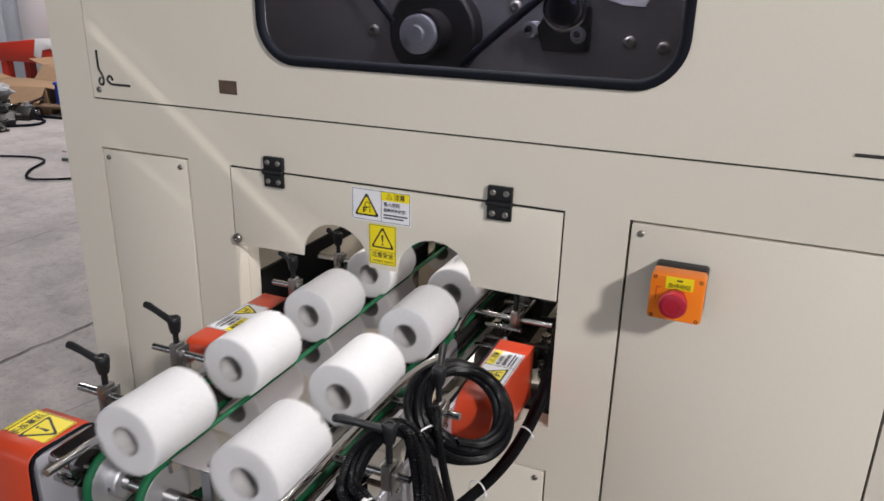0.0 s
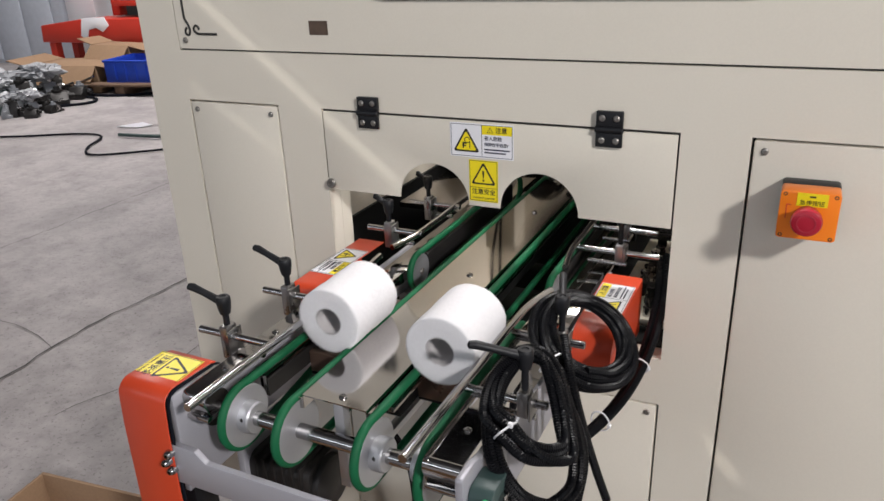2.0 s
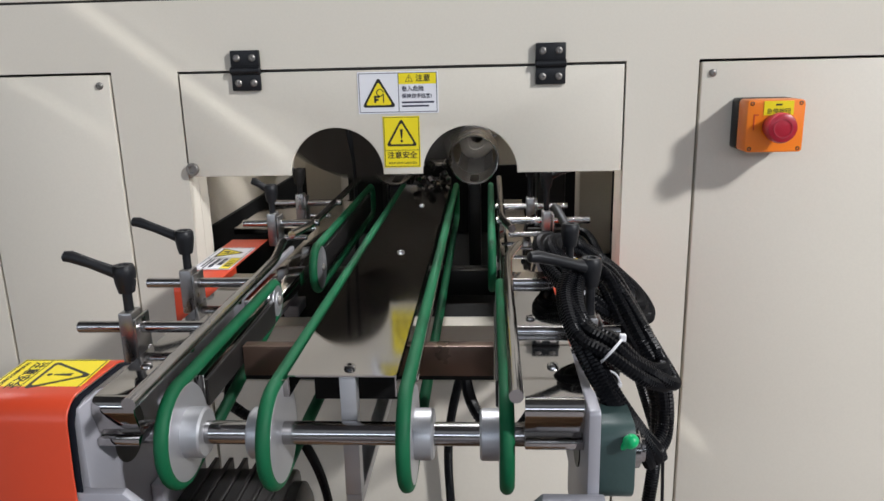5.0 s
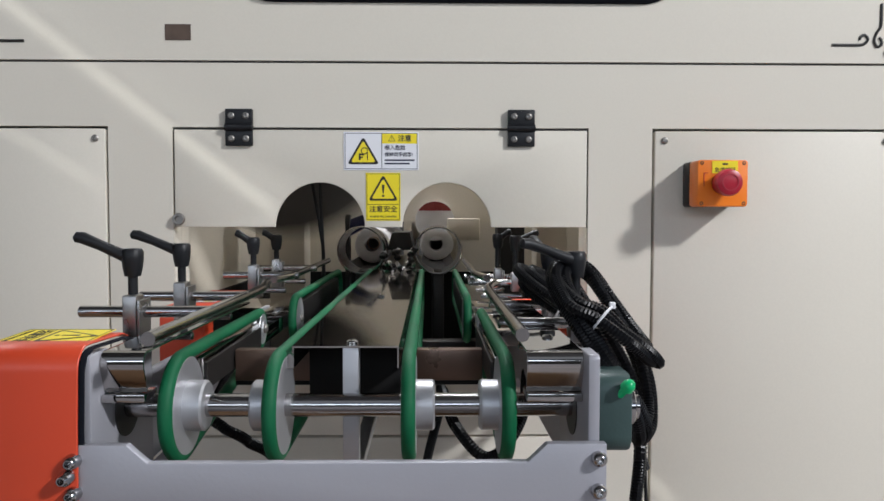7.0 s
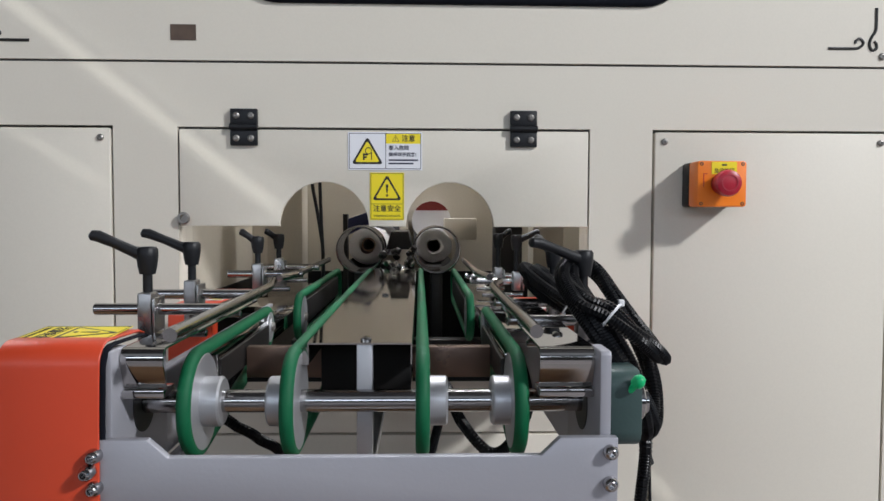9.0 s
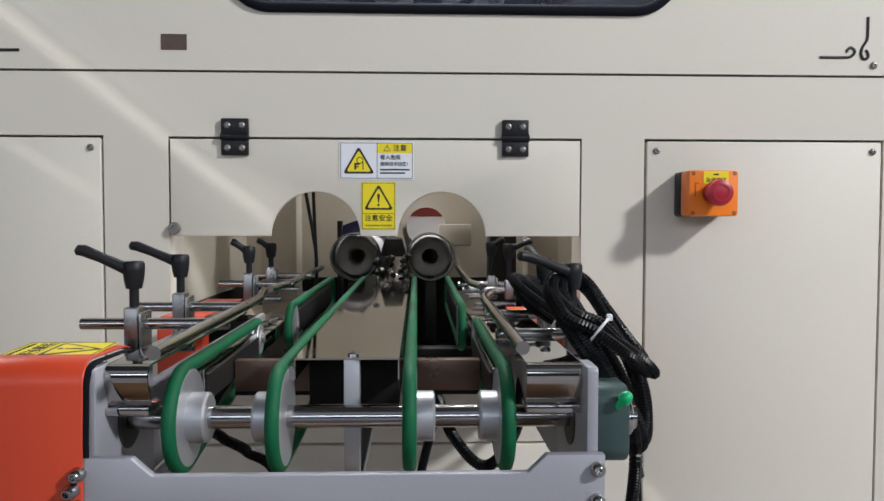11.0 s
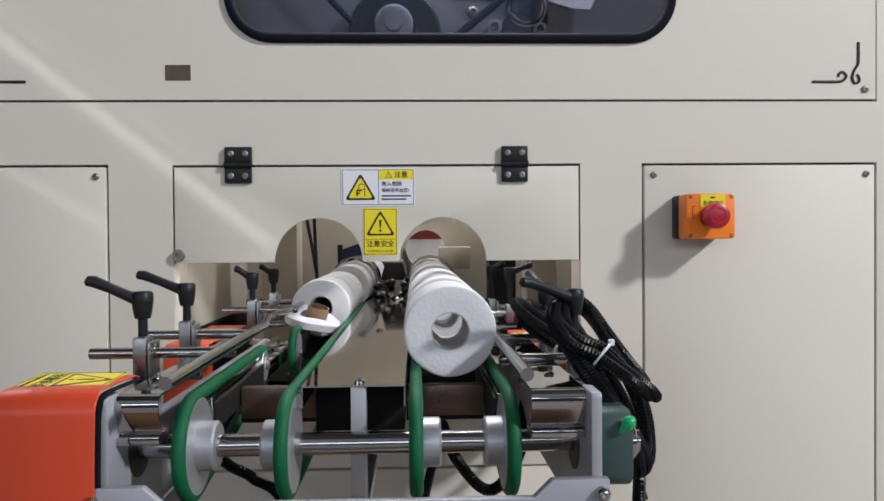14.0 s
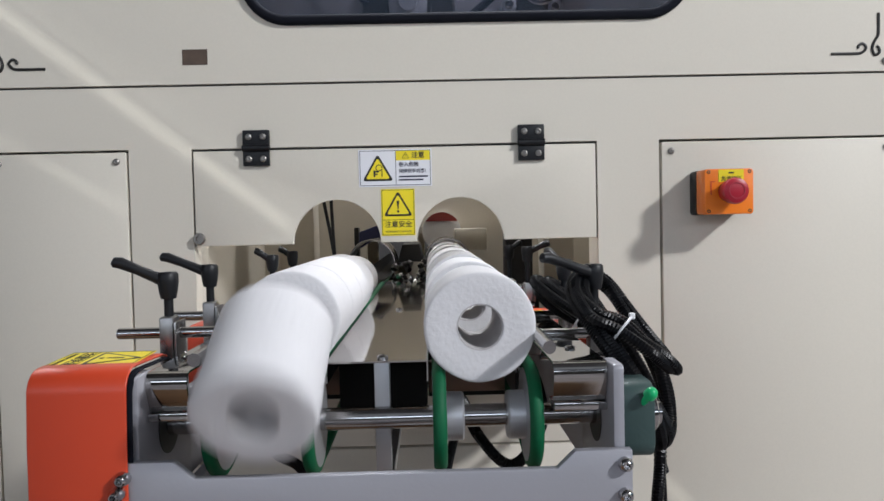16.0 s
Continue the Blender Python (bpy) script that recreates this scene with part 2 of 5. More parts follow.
def tube(points, r, seg=10, bm=None, closed=False, radii=None, flat=1.0):
    """Sweep a circle along points."""
    bm = bm or bmesh.new()
    pts = [Vector(p) for p in points]
    n = len(pts)
    rings, up = [], None
    for i, p in enumerate(pts):
        a = pts[(i + 1) % n] if closed or i + 1 < n else p
        b = pts[i - 1] if closed or i > 0 else p
        d = (a - b).normalized()
        if up is None:
            up = d.orthogonal().normalized()
        up = (up - d * up.dot(d)).normalized()
        w = d.cross(up)
        rr = radii[i] if radii else r
        rings.append([bm.verts.new(p + (up * math.cos(t) * flat + w * math.sin(t)) * rr) for t in [2 * math.pi * k / seg for k in range(seg)]])
    for i in range(n if closed else n - 1):
        ra, rb = rings[i], rings[(i + 1) % n]
        for k in range(seg):
            j = (k + 1) % seg
            bm.faces.new((ra[k], ra[j], rb[j], rb[k]))
    if not closed:
        bm.faces.new(rings[0][::-1])
        bm.faces.new(rings[-1])
    return bm


def spline(ctrl, step, closed=False):
    """Catmull-Rom through the control points, about one point every step metres."""
    c = [Vector(p) for p in ctrl]
    n = len(c)
    out = []
    for i in range(n if closed else n - 1):
        if closed:
            p0, p1, p2, p3 = c[i - 1], c[i], c[(i + 1) % n], c[(i + 2) % n]
        else:
            p1, p2 = c[i], c[i + 1]
            p0 = c[i - 1] if i else p1 * 2 - p2
            p3 = c[i + 2] if i + 2 < n else p2 * 2 - p1
        k = max(2, int((p2 - p1).length / step))
        for j in range(k):
            t = j / k
            out.append(0.5 * (2 * p1 + (p2 - p0) * t + (2 * p0 - 5 * p1 + 4 * p2 - p3) * t * t + (3 * p1 - p0 - 3 * p2 + p3) * t ** 3))
    if not closed:
        out.append(c[-1])
    return out


def prism(outline, axis, a0, a1, bm=None, bevel=0.0):
    """Extrude a closed outline of 2D points along x, y or z."""
    b2 = bmesh.new()
    put = {"x": lambda u, v, w: (w, u, v), "y": lambda u, v, w: (u, w, v), "z": lambda u, v, w: (u, v, w)}[axis]
    fa = [b2.verts.new(put(u, v, a0)) for u, v in outline]
    fb = [b2.verts.new(put(u, v, a1)) for u, v in outline]
    n = len(outline)
    b2.faces.new(fa)
    b2.faces.new(fb[::-1])
    for i in range(n):
        b2.faces.new((fa[i], fb[i], fb[(i + 1) % n], fa[(i + 1) % n]))
    bmesh.ops.recalc_face_normals(b2, faces=b2.faces)
    if bevel:
        es = [e for e in b2.edges if len(e.link_faces) == 2 and e.calc_face_angle(0) > 0.6]
        bmesh.ops.bevel(b2, geom=es, offset=bevel, segments=2, affect="EDGES", profile=0.5)
    return merge(b2, bm)


def arc(cx, cy, r, a0, a1, n):
    return [(cx + r * math.cos(radians(a0 + (a1 - a0) * i / n)), cy + r * math.sin(radians(a0 + (a1 - a0) * i / n))) for i in range(n + 1)]


def rounded(x0, x1, z0, z1, r, n=8):
    return arc(x1 - r, z1 - r, r, 0, 90, n) + arc(x0 + r, z1 - r, r, 90, 180, n) + arc(x0 + r, z0 + r, r, 180, 270, n) + arc(x1 - r, z0 + r, r, 270, 360, n)


def screw(p, axis, r, name, parent, material=None, h=0.003):
    """A button screw with a hexagon socket."""
    bm = lathe(p, axis, [(0, 0), (0, r), (h * 0.5, r), (h * 0.85, r * 0.8), (h, r * 0.55), (h, r * 0.42), (h * 0.4, r * 0.4), (h * 0.4, 0)], 14)
    return part(name, bm, material or SCREW, parent, smooth=30)


def text(name, body, size, material, parent, m, align="CENTER", bold=0.0):
    cu = bpy.data.curves.new(name, "FONT")
    cu.body, cu.size, cu.align_x, cu.align_y, cu.offset = body, size, align, "CENTER", bold
    cu.extrude = 0.00012
    cu.resolution_u = 2
    tmp = bpy.data.objects.new("tmp", cu)
    scene.collection.objects.link(tmp)
    me = bpy.data.meshes.new_from_object(tmp.evaluated_get(bpy.context.evaluated_depsgraph_get()))
    bpy.data.objects.remove(tmp)
    me.name = name
    me.materials.clear()
    me.materials.append(material)
    ob = new(name, me)
    ob.parent = parent
    ob.matrix_basis = m
    return ob


# ---- hall ----
def hall():
    s = 0.2
    x0, x1, y0, y1, h = -10.0, 9.0, -8.0, 10.0, 4.6
    tagged(part("floor", box(x0, x1, y0, y1, -0.2, 0.0), CONCRETE), "grey worn concrete workshop floor with cracks", "floor", kind="structure")
    tagged(part("wall_north", box(x0 - s, x1 + s, y1, y1 + s, 0, h), HALL_WALL), "grey plaster workshop wall", "wall", kind="structure")
    tagged(part("wall_west", box(x0 - s, x0, y0, y1, 0, h), HALL_WALL), "grey plaster workshop wall", "wall", kind="structure")
    # the unseen south wall and east wall carry added bands of open windows
    bm = box(x0 - s, x1 + s, y0 - s, y0, 0, 2.4)
    box(x0 - s, x1 + s, y0 - s, y0, 4.0, h, bm=bm)
    for x in (x0 - s, -6.5, -2.5, 1.5, 5.5, x1 - 0.3):
        box(x, x + 0.5, y0 - s, y0, 2.4, 4.0, bm=bm)
    tagged(part("wall_south", bm, HALL_WALL), "unseen grey workshop wall with an added window band", "wall", kind="structure")
    bm = box(x1, x1 + s, y0, y1, 0, 1.5)
    box(x1, x1 + s, y0, y1, 4.0, h, bm=bm)
    for y in (y0, -4.2, -0.6, 3.0, 6.6, y1 - 0.5):
        box(x1, x1 + s, y, y + 0.5, 1.5, 4.0, bm=bm)
    tagged(part("wall_east", bm, HALL_WALL), "unseen grey workshop wall with an added window band", "wall", kind="structure")
    # gaps cut to shape the streaks: one wide streak that fades into finer ones, and single short ones
    gaps = [(-0.53, 1.090, -0.140, 0.782, 0.024), (-0.53, 0.925, -0.352, 0.816, 0.014), (-0.40, 1.130, -0.215, 0.990, 0.008), (0.20, 0.592, 0.38, 0.400, 0.020)]
    for j in range(5):
        gaps.append((-0.53 + 0.62 * (0.032 + 0.018 * j), 1.090 + 0.78 * (0.032 + 0.018 * j), -0.145 + 0.62 * (0.032 + 0.018 * j), 0.788 + 0.78 * (0.032 + 0.018 * j), 0.0110 - 0.0015 * j))
    # unseen roof sheet with narrow gaps; each gap is given by the two ends and the width of its streak on the housing
    bm = bmesh.new()
    layers = []
    for z in (h, h + 0.01):
        loops = [[(x0 - s, y0 - s), (x1 + s, y0 - s), (x1 + s, y1 + s), (x0 - s, y1 + s)]]
        for xa, za, xb, zb, w in gaps:
            d = Vector((xb - xa, zb - za)).normalized()
            n = Vector((-d.y, d.x)) * w
            quad = []
            for px, pz in ((xa, za), (xb, zb), (xb + n.x, zb + n.y), (xa + n.x, za + n.y)):
                k = (h - pz) / SUN_WAY.z
                quad.append((px + SUN_WAY.x * k, SUN_WAY.y * k))
            loops.append(quad)
        es, vs = [], []
        for lp in loops:
            vv = [bm.verts.new((x, y, z)) for x, y in lp]
            es += [bm.edges.new((vv[i], vv[(i + 1) % 4])) for i in range(4)]
            vs.append(vv)
        bmesh.ops.triangle_fill(bm, edges=es, use_beauty=True)
        layers.append(vs)
    for va, vb in zip(*layers):
        for i in range(4):
            bm.faces.new((va[i], va[(i + 1) % 4], vb[(i + 1) % 4], vb[i]))
    tagged(part("ceiling", bm, HALL_ROOF), "unseen grey sheet roof with gaps cut for light streaks", "ceiling", kind="structure")
    # pillar by the far wall
    tagged(part("pillar", box(-7.15, -6.70, 5.05, 5.45, 0, h, 0.01), WHITE), "white painted workshop pillar", "pillar", kind="structure")


# broad soft fill, added without a seen window or roof light
def fill_light(m, power, sx, sy):
    area_lamp("fill_light", m, power, sx, sy, (0.91, 0.925, 0.99))


# fixture out of view, added around the light it gives
def hall_lamp(x, y, z, power, size=0.55, tilt=None):
    ob = thing("added_high_bay_lamp", "unseen white high-bay lamp added under the workshop roof", "lamp", pose(x, y, z), group="workshop lamps")
    part("shade", lathe((0, 0, 0), (0, 0, 1), [(0, 0.30), (0.004, 0.305), (0.12, 0.2), (0.2, 0.09), (0.26, 0.08), (0.26, 0), ], 24), GREY_METAL, ob)
    part("diffuser", lathe((0, 0, 0.012), (0, 0, 1), [(0, 0), (0, 0.27), (0.004, 0.27)], 24), LAMP_GLOW, ob)
    part("cord", rod((0, 0, 0.25), (0, 0, 4.6 - z), 0.008, 8), BLACK, ob)
    m = look((x, y, z - 0.32), tilt) if tilt else pose(x, y, z - 0.02)
    area_lamp("lamp_light", m, power, size, size)


def floor_crack(pts, w):
    """A dark thin joint or crack, laid in the floor as a shallow strip."""
    bm = bmesh.new()
    p = spline([(x, y, 0.0) for x, y in pts], 0.05)
    rng = random.Random(len(pts) + int(abs(pts[0][0]) * 100))
    left, right = [], []
    for i, q in enumerate(p):
        d = (p[min(i + 1, len(p) - 1)] - p[max(i - 1, 0)]).normalized()
        nrm = Vector((-d.y, d.x, 0))
        j = nrm * rng.uniform(-0.006, 0.006)
        ww = w * rng.uniform(0.6, 1.3)
        left.append(bm.verts.new(q + j + nrm * ww + Vector((0, 0, 0.004))))
        right.append(bm.verts.new(q + j - nrm * ww + Vector((0, 0, 0.004))))
    for i in range(len(p) - 1):
        bm.faces.new((left[i], left[i + 1], right[i + 1], right[i]))
    tagged(part("floor_crack", bm, GROOVE), "thin dark crack in the concrete floor", "crack", kind="structure")


hall()
rng_c = random.Random(6)
floor_crack([(-1.63 + rng_c.uniform(-0.03, 0.03), -3.0 + 0.35 * i) for i in range(22)], 0.0035)
floor_crack([(-2.58 + rng_c.uniform(-0.012, 0.012) - 0.03 * i / 10, -3.0 + 0.5 * i) for i in range(16)], 0.002)
floor_crack([(-1.64, 0.36), (-1.9, 0.42), (-2.2, 0.40), (-2.56, 0.50)], 0.0012)
floor_crack([(-1.3, 0.1), (-1.2, 0.45), (-1.22, 0.8), (-1.1, 1.2)], 0.0012)


# ---- saw housing ----
def plate_grid(xs, zs, holes, y0, y1):
    """A plate in the x-z plane with rectangular holes."""
    bm = bmesh.new()
    xs, zs = sorted(set(xs)), sorted(set(zs))
    solid = {}
    for i in range(len(xs) - 1):
        for k in range(len(zs) - 1):
            cx, cz = (xs[i] + xs[i + 1]) / 2, (zs[k] + zs[k + 1]) / 2
            solid[i, k] = not any(a < cx < b and c < cz < d for a, b, c, d in holes)
    made = {}

    def v(i, y, k):
        if (i, y, k) not in made:
            made[i, y, k] = bm.verts.new((xs[i], y, zs[k]))
        return made[i, y, k]
    for (i, k), on in solid.items():
        if not on:
            continue
        for y in (y0, y1):
            bm.faces.new((v(i, y, k), v(i + 1, y, k), v(i + 1, y, k + 1), v(i, y, k + 1)))
        for di, dk, e in ((-1, 0, ((i, k), (i, k + 1))), (1, 0, ((i + 1, k), (i + 1, k + 1))), (0, -1, ((i, k), (i + 1, k))), (0, 1, ((i, k + 1), (i + 1, k + 1)))):
            if not solid.get((i + di, k + dk), False):
                (a, b), (c, d) = e
                bm.faces.new((v(a, y0, b), v(c, y0, d), v(c, y1, d), v(a, y1, b)))
    return bm


X_L, X_R, TOP = -0.612, 1.60, 2.05
LEFT_DOOR = (-0.530, -0.347, 0.16, 0.9095)
RIGHT_DOOR = (0.3475, 0.6655, 0.16, 0.9085)
FAR_DOOR = (0.75, 1.45, 0.16, 0.9085)
LOW_DOOR = (-0.268, 0.268, 0.14, 0.5115)
UPPER_DOOR = (-0.533, 0.6655, 0.9895, 1.93)
COVER = (-0.2655, 0.2655, 0.7815, 0.9085)
OPENING = (-0.2655, 0.2655, 0.585, 0.9085)
WIN = (-0.194, 0.391, 1.0680, 1.47)


def door_leaf(parent, d, name, gap=0.0030):
    a, b, c, e = d
    leaf = part(name, box(a + gap, b - gap, -0.001, 0.016, c + gap, e - gap, 0.0026), CREAM, parent, "cream sheet-metal access door")
    return leaf


def machine():
    mc = thing("log_saw_housing", "large cream-painted sheet-metal housing of a paper log saw", "machine")
    holes = [LEFT_DOOR, RIGHT_DOOR, FAR_DOOR, LOW_DOOR, UPPER_DOOR, OPENING]
    xs = [X_L, X_R] + [h[0] for h in holes] + [h[1] for h in holes]
    zs = [0.06, TOP] + [h[2] for h in holes] + [h[3] for h in holes]
    bm = plate_grid(xs, zs, holes, 0.0, 0.03)
    es = [e for e in bm.edges if len(e.link_faces) == 2 and e.calc_face_angle(0) > 1.0 and all(abs(v.co.y) < 1e-6 for v in e.verts)]
    bmesh.ops.bevel(bm, geom=es, offset=0.0024, segments=2, affect="EDGES", profile=0.5)
    part("front_frame", bm, CREAM, mc, "cream front frame with narrow door seams")
    # dark backing behind the seams, coloured for the shade in the gaps
    bm = bmesh.new()
    for a, b, c, d in (LEFT_DOOR, RIGHT_DOOR, FAR_DOOR, LOW_DOOR):
        box(a - 0.01, b + 0.01, 0.0305, 0.034, c - 0.01, d + 0.01, bm=bm)
    a, b, c, d = UPPER_DOOR
    for q in ((a - 0.01, b + 0.01, c - 0.01, c + 0.01), (a - 0.01, b + 0.01, d - 0.01, d + 0.01), (a - 0.01, a + 0.01, c + 0.011, d - 0.011), (b - 0.01, b + 0.01, c + 0.011, d - 0.011)):
        box(q[0], q[1], 0.0305, 0.034, q[2], q[3], bm=bm)
    box(a + 0.003, b - 0.003, 0.003, 0.006, c + 0.0004, c + 0.0027, bm=bm)
    a, b, c, d = COVER
    box(a + 0.0005, b - 0.0005, 0.004, 0.007, d - 0.010, d - 0.0005, bm=bm)
    for q in ((a + 0.0005, a + 0.008), (b - 0.008, b - 0.0005)):
        box(q[0], q[1], 0.004, 0.007, c, d - 0.0105, bm=bm)
    part("seam_backing", bm, GROOVE, mc)
    # side, back, roof and base
    part("left_side", box(X_L, X_L + 0.02, 0.0305, 1.45, 0.06, TOP), CREAM, mc)
    part("right_side", box(X_R - 0.02, X_R, 0.0305, 1.45, 0.06, TOP), CREAM, mc)
    bm = plate_grid([X_L, -0.42, -0.125, -0.022, 0.027, 0.130, 0.45, X_R], [0.06, 0.67, 0.79, 0.9, 1.9, TOP], [(-0.42, 0.45, 0.9, 1.9), (-0.125, -0.022, 0.67, 0.79), (0.027, 0.130, 0.67, 0.79)], 1.45, 1.47)
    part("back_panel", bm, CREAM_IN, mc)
    part("roof_panel", box(X_L, X_R, 0.0, 1.47, TOP, TOP + 0.02), CREAM, mc)
    part("base", box(X_L + 0.05, X_R - 0.05, 0.06, 1.4, 0.0, 0.06), DARK, mc, "dark steel base frame")
    # return of the outfeed opening
    a, b, c, d = OPENING
    part("opening_jamb", box(a - 0.02, a, 0.0305, 0.058, c - 0.02, d), CREAM, mc)
    part("opening_jamb", box(b, b + 0.02, 0.0305, 0.058, c - 0.02, d), CREAM, mc)
    part("opening_sill", box(a, b, 0.0305, 0.0340, c - 0.02, c), CREAM, mc)
    # black strip holds the shade just behind the opening's frame
    part("sill_shade_strip", box(a, b, 0.0345, 0.094, c - 0.02, c - 0.002), MATT_BLACK, mc, "black inner sill, dark for the shade behind the frame")
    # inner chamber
    # floor coloured black to carry the chamber's shade
    part("chamber_floor", box(-0.58, 1.0, 0.10, 1.44, 0.46, 0.48), MATT_BLACK, mc, "chamber floor, black for the shade inside")
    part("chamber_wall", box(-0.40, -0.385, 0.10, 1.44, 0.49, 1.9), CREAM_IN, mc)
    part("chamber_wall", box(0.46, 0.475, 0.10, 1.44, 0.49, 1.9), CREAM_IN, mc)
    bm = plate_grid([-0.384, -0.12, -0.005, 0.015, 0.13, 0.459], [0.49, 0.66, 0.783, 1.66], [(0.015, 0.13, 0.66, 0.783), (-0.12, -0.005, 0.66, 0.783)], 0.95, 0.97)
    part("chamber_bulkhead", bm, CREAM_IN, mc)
    # black sheets added to darken the lower chamber as shade does
    part("chamber_shade_sheet", box(-0.3845, -0.378, 0.10, 0.945, 0.485, 0.64), MATT_BLACK, mc, "black sheet added for the shade low in the chamber")
    part("chamber_shade_sheet", box(-0.377, 0.451, 0.940, 0.9485, 0.485, 0.655), MATT_BLACK, mc, "black sheet added for the shade low in the chamber")
    part("chamber_shade_sheet", box(0.452, 0.4595, 0.10, 0.945, 0.485, 0.64), MATT_BLACK, mc, "black sheet added for the shade low in the chamber")
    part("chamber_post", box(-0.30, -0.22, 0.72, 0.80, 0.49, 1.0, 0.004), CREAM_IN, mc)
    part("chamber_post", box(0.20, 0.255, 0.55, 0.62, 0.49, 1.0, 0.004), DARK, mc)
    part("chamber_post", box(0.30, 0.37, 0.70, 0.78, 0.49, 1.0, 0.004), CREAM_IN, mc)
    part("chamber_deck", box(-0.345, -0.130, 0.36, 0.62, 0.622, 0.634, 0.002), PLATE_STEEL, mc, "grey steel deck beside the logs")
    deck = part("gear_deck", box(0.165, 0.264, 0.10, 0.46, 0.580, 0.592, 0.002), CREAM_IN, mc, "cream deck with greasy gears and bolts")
    rng = random.Random(17)
    for k in range(9):
        yy = 0.115 + k * 0.036
        for xx in (0.196, 0.222, 0.247):
            rr = rng.uniform(0.006, 0.010)
            hh = rng.uniform(0.014, 0.034)
            x1 = xx + rng.uniform(-0.003, 0.003)
            part("gear", lathe((x1, yy, 0.592), (0, 0, 1), [(0, 0), (0, rr), (hh * 0.5, rr), (hh * 0.5, rr * 0.6), (hh * 0.8, rr * 0.6), (hh * 0.8, rr * 0.9), (hh, rr * 0.9), (hh, rr * 0.4), (hh - 0.003, 0)], 12), rng.choice((DARK, CHROME, DARK)), deck)
    for yy in (0.17, 0.28, 0.39):
        part("gear_bar", box(0.170, 0.258, yy - 0.006, yy + 0.006, 0.612, 0.622, 0.001), DARK, deck)
    disc = part("round_plate", prism(arc(0.0745, 0.785, 0.050, 0, 350, 36), "y", 0.936, 0.949), WHITE, mc, "white round plate with a red top")
    part("red_band", prism(arc(0.0745, 0.785, 0.0495, 32, 148, 16), "y", 0.930, 0.9355), DULL_RED, disc)
    part("control_box", box(0.105, 0.185, 0.86, 0.928, 0.738, 0.792, 0.004), CREAM_IN, mc, "cream control box")
    # doors
    for dd in (LEFT_DOOR, RIGHT_DOOR, FAR_DOOR, LOW_DOOR):
        leaf = door_leaf(mc, dd, "access_door")
        a, b, c, e = dd
        for sx, sz in ((a + 0.0155, e - 0.0155), (b - 0.0155, e - 0.0155), (a + 0.0155, c + 0.0155), (b - 0.0155, c + 0.0155)):
            screw((sx, -0.001, sz), (0, -1, 0), 0.0044, "door_screw", leaf)
    # upper door with the window
    a, b, c, d = UPPER_DOOR
    g = 0.0026
    outer = [(a + g, c + 0.0030), (b - g, c + 0.0030), (b - g, d - g), (a + g, d - g)]
    hole = rounded(*WIN, 0.058, 8)
    bm = bmesh.new()
    for y in (-0.001, 0.016):
        vo = [bm.verts.new((x, y, z)) for x, z in outer]
        vh = [bm.verts.new((x, y, z)) for x, z in hole]
        eo = [bm.edges.new((vo[i], vo[(i + 1) % 4])) for i in range(4)]
        eh = [bm.edges.new((vh[i], vh[(i + 1) % len(vh)])) for i in range(len(vh))]
        bmesh.ops.triangle_fill(bm, edges=eo + eh, use_beauty=True)
        if y < 0:
            first = (vo, vh)
    for ra, rb in ((first[0], vo), (first[1], vh)):
        n = len(ra)
        for i in range(n):
            bm.faces.new((ra[i], ra[(i + 1) % n], rb[(i + 1) % n], rb[i]))
    up = part("upper_door", bm, CREAM, mc, "cream upper guard door with a dark rounded window", smooth=30)
    pts = [(x, -0.002, z) for x, z in rounded(WIN[0] + 0.004, WIN[1] - 0.004, WIN[2] + 0.004, WIN[3] - 0.004, 0.055, 10)]
    part("gasket", tube(pts, 0.0068, 10, closed=True), RUBBER, up, "black rubber window gasket")
    pane = part("window_pane", prism(rounded(WIN[0] + 0.003, WIN[1] - 0.003, WIN[2] + 0.003, WIN[3] - 0.003, 0.055, 8), "y", 0.004, 0.008), GLASS, up, "dark tinted acrylic window pane")
    pane.visible_shadow = False
    for sx, sz in ((a + 0.017, c + 0.016), (b - 0.017, c + 0.016)):
        screw((sx, -0.001, sz), (0, -1, 0), 0.0048, "door_screw", up)
    for px, flip in ((-0.512, 1), (0.6395, -1)):
        # slotted decoration cut into each lower corner of the door
        cz = 1.024
        hook = spline([(px + flip * 0.063, cz - 0.0085), (px + flip * 0.035, cz - 0.0085), (px + flip * 0.0225, cz - 0.0075), (px + flip * 0.0165, cz - 0.001), (px + flip * 0.0215, cz + 0.0045), (px + flip * 0.027, cz + 0.001), (px + flip * 0.0265, cz - 0.002)], 0.002)
        hook2 = spline([(px, cz + 0.044), (px, cz + 0.022), (px + flip * 0.001, cz + 0.014), (px + flip * 0.006, cz + 0.006), (px + flip * 0.0085, cz - 0.003), (px + flip * 0.005, cz - 0.0105), (px - flip * 0.001, cz - 0.008), (px - flip * 0.0005, cz - 0.002), (px + flip * 0.0025, cz + 0.001)], 0.002)
        for hk in (hook, hook2):
            bm = tube([(p.x, -0.0012, p.y) for p in [Vector((q[0], q[1])) for q in hk]], 0.0019, 8)
            part("corner_slot", bm, INK, up, "black curled slot")
    part("tape_patch", box(-0.2725, -0.2402, -0.0016, -0.0011, 1.0172, 1.0372), BROWN, up, "brown tape patch")
    return mc


saw = machine()


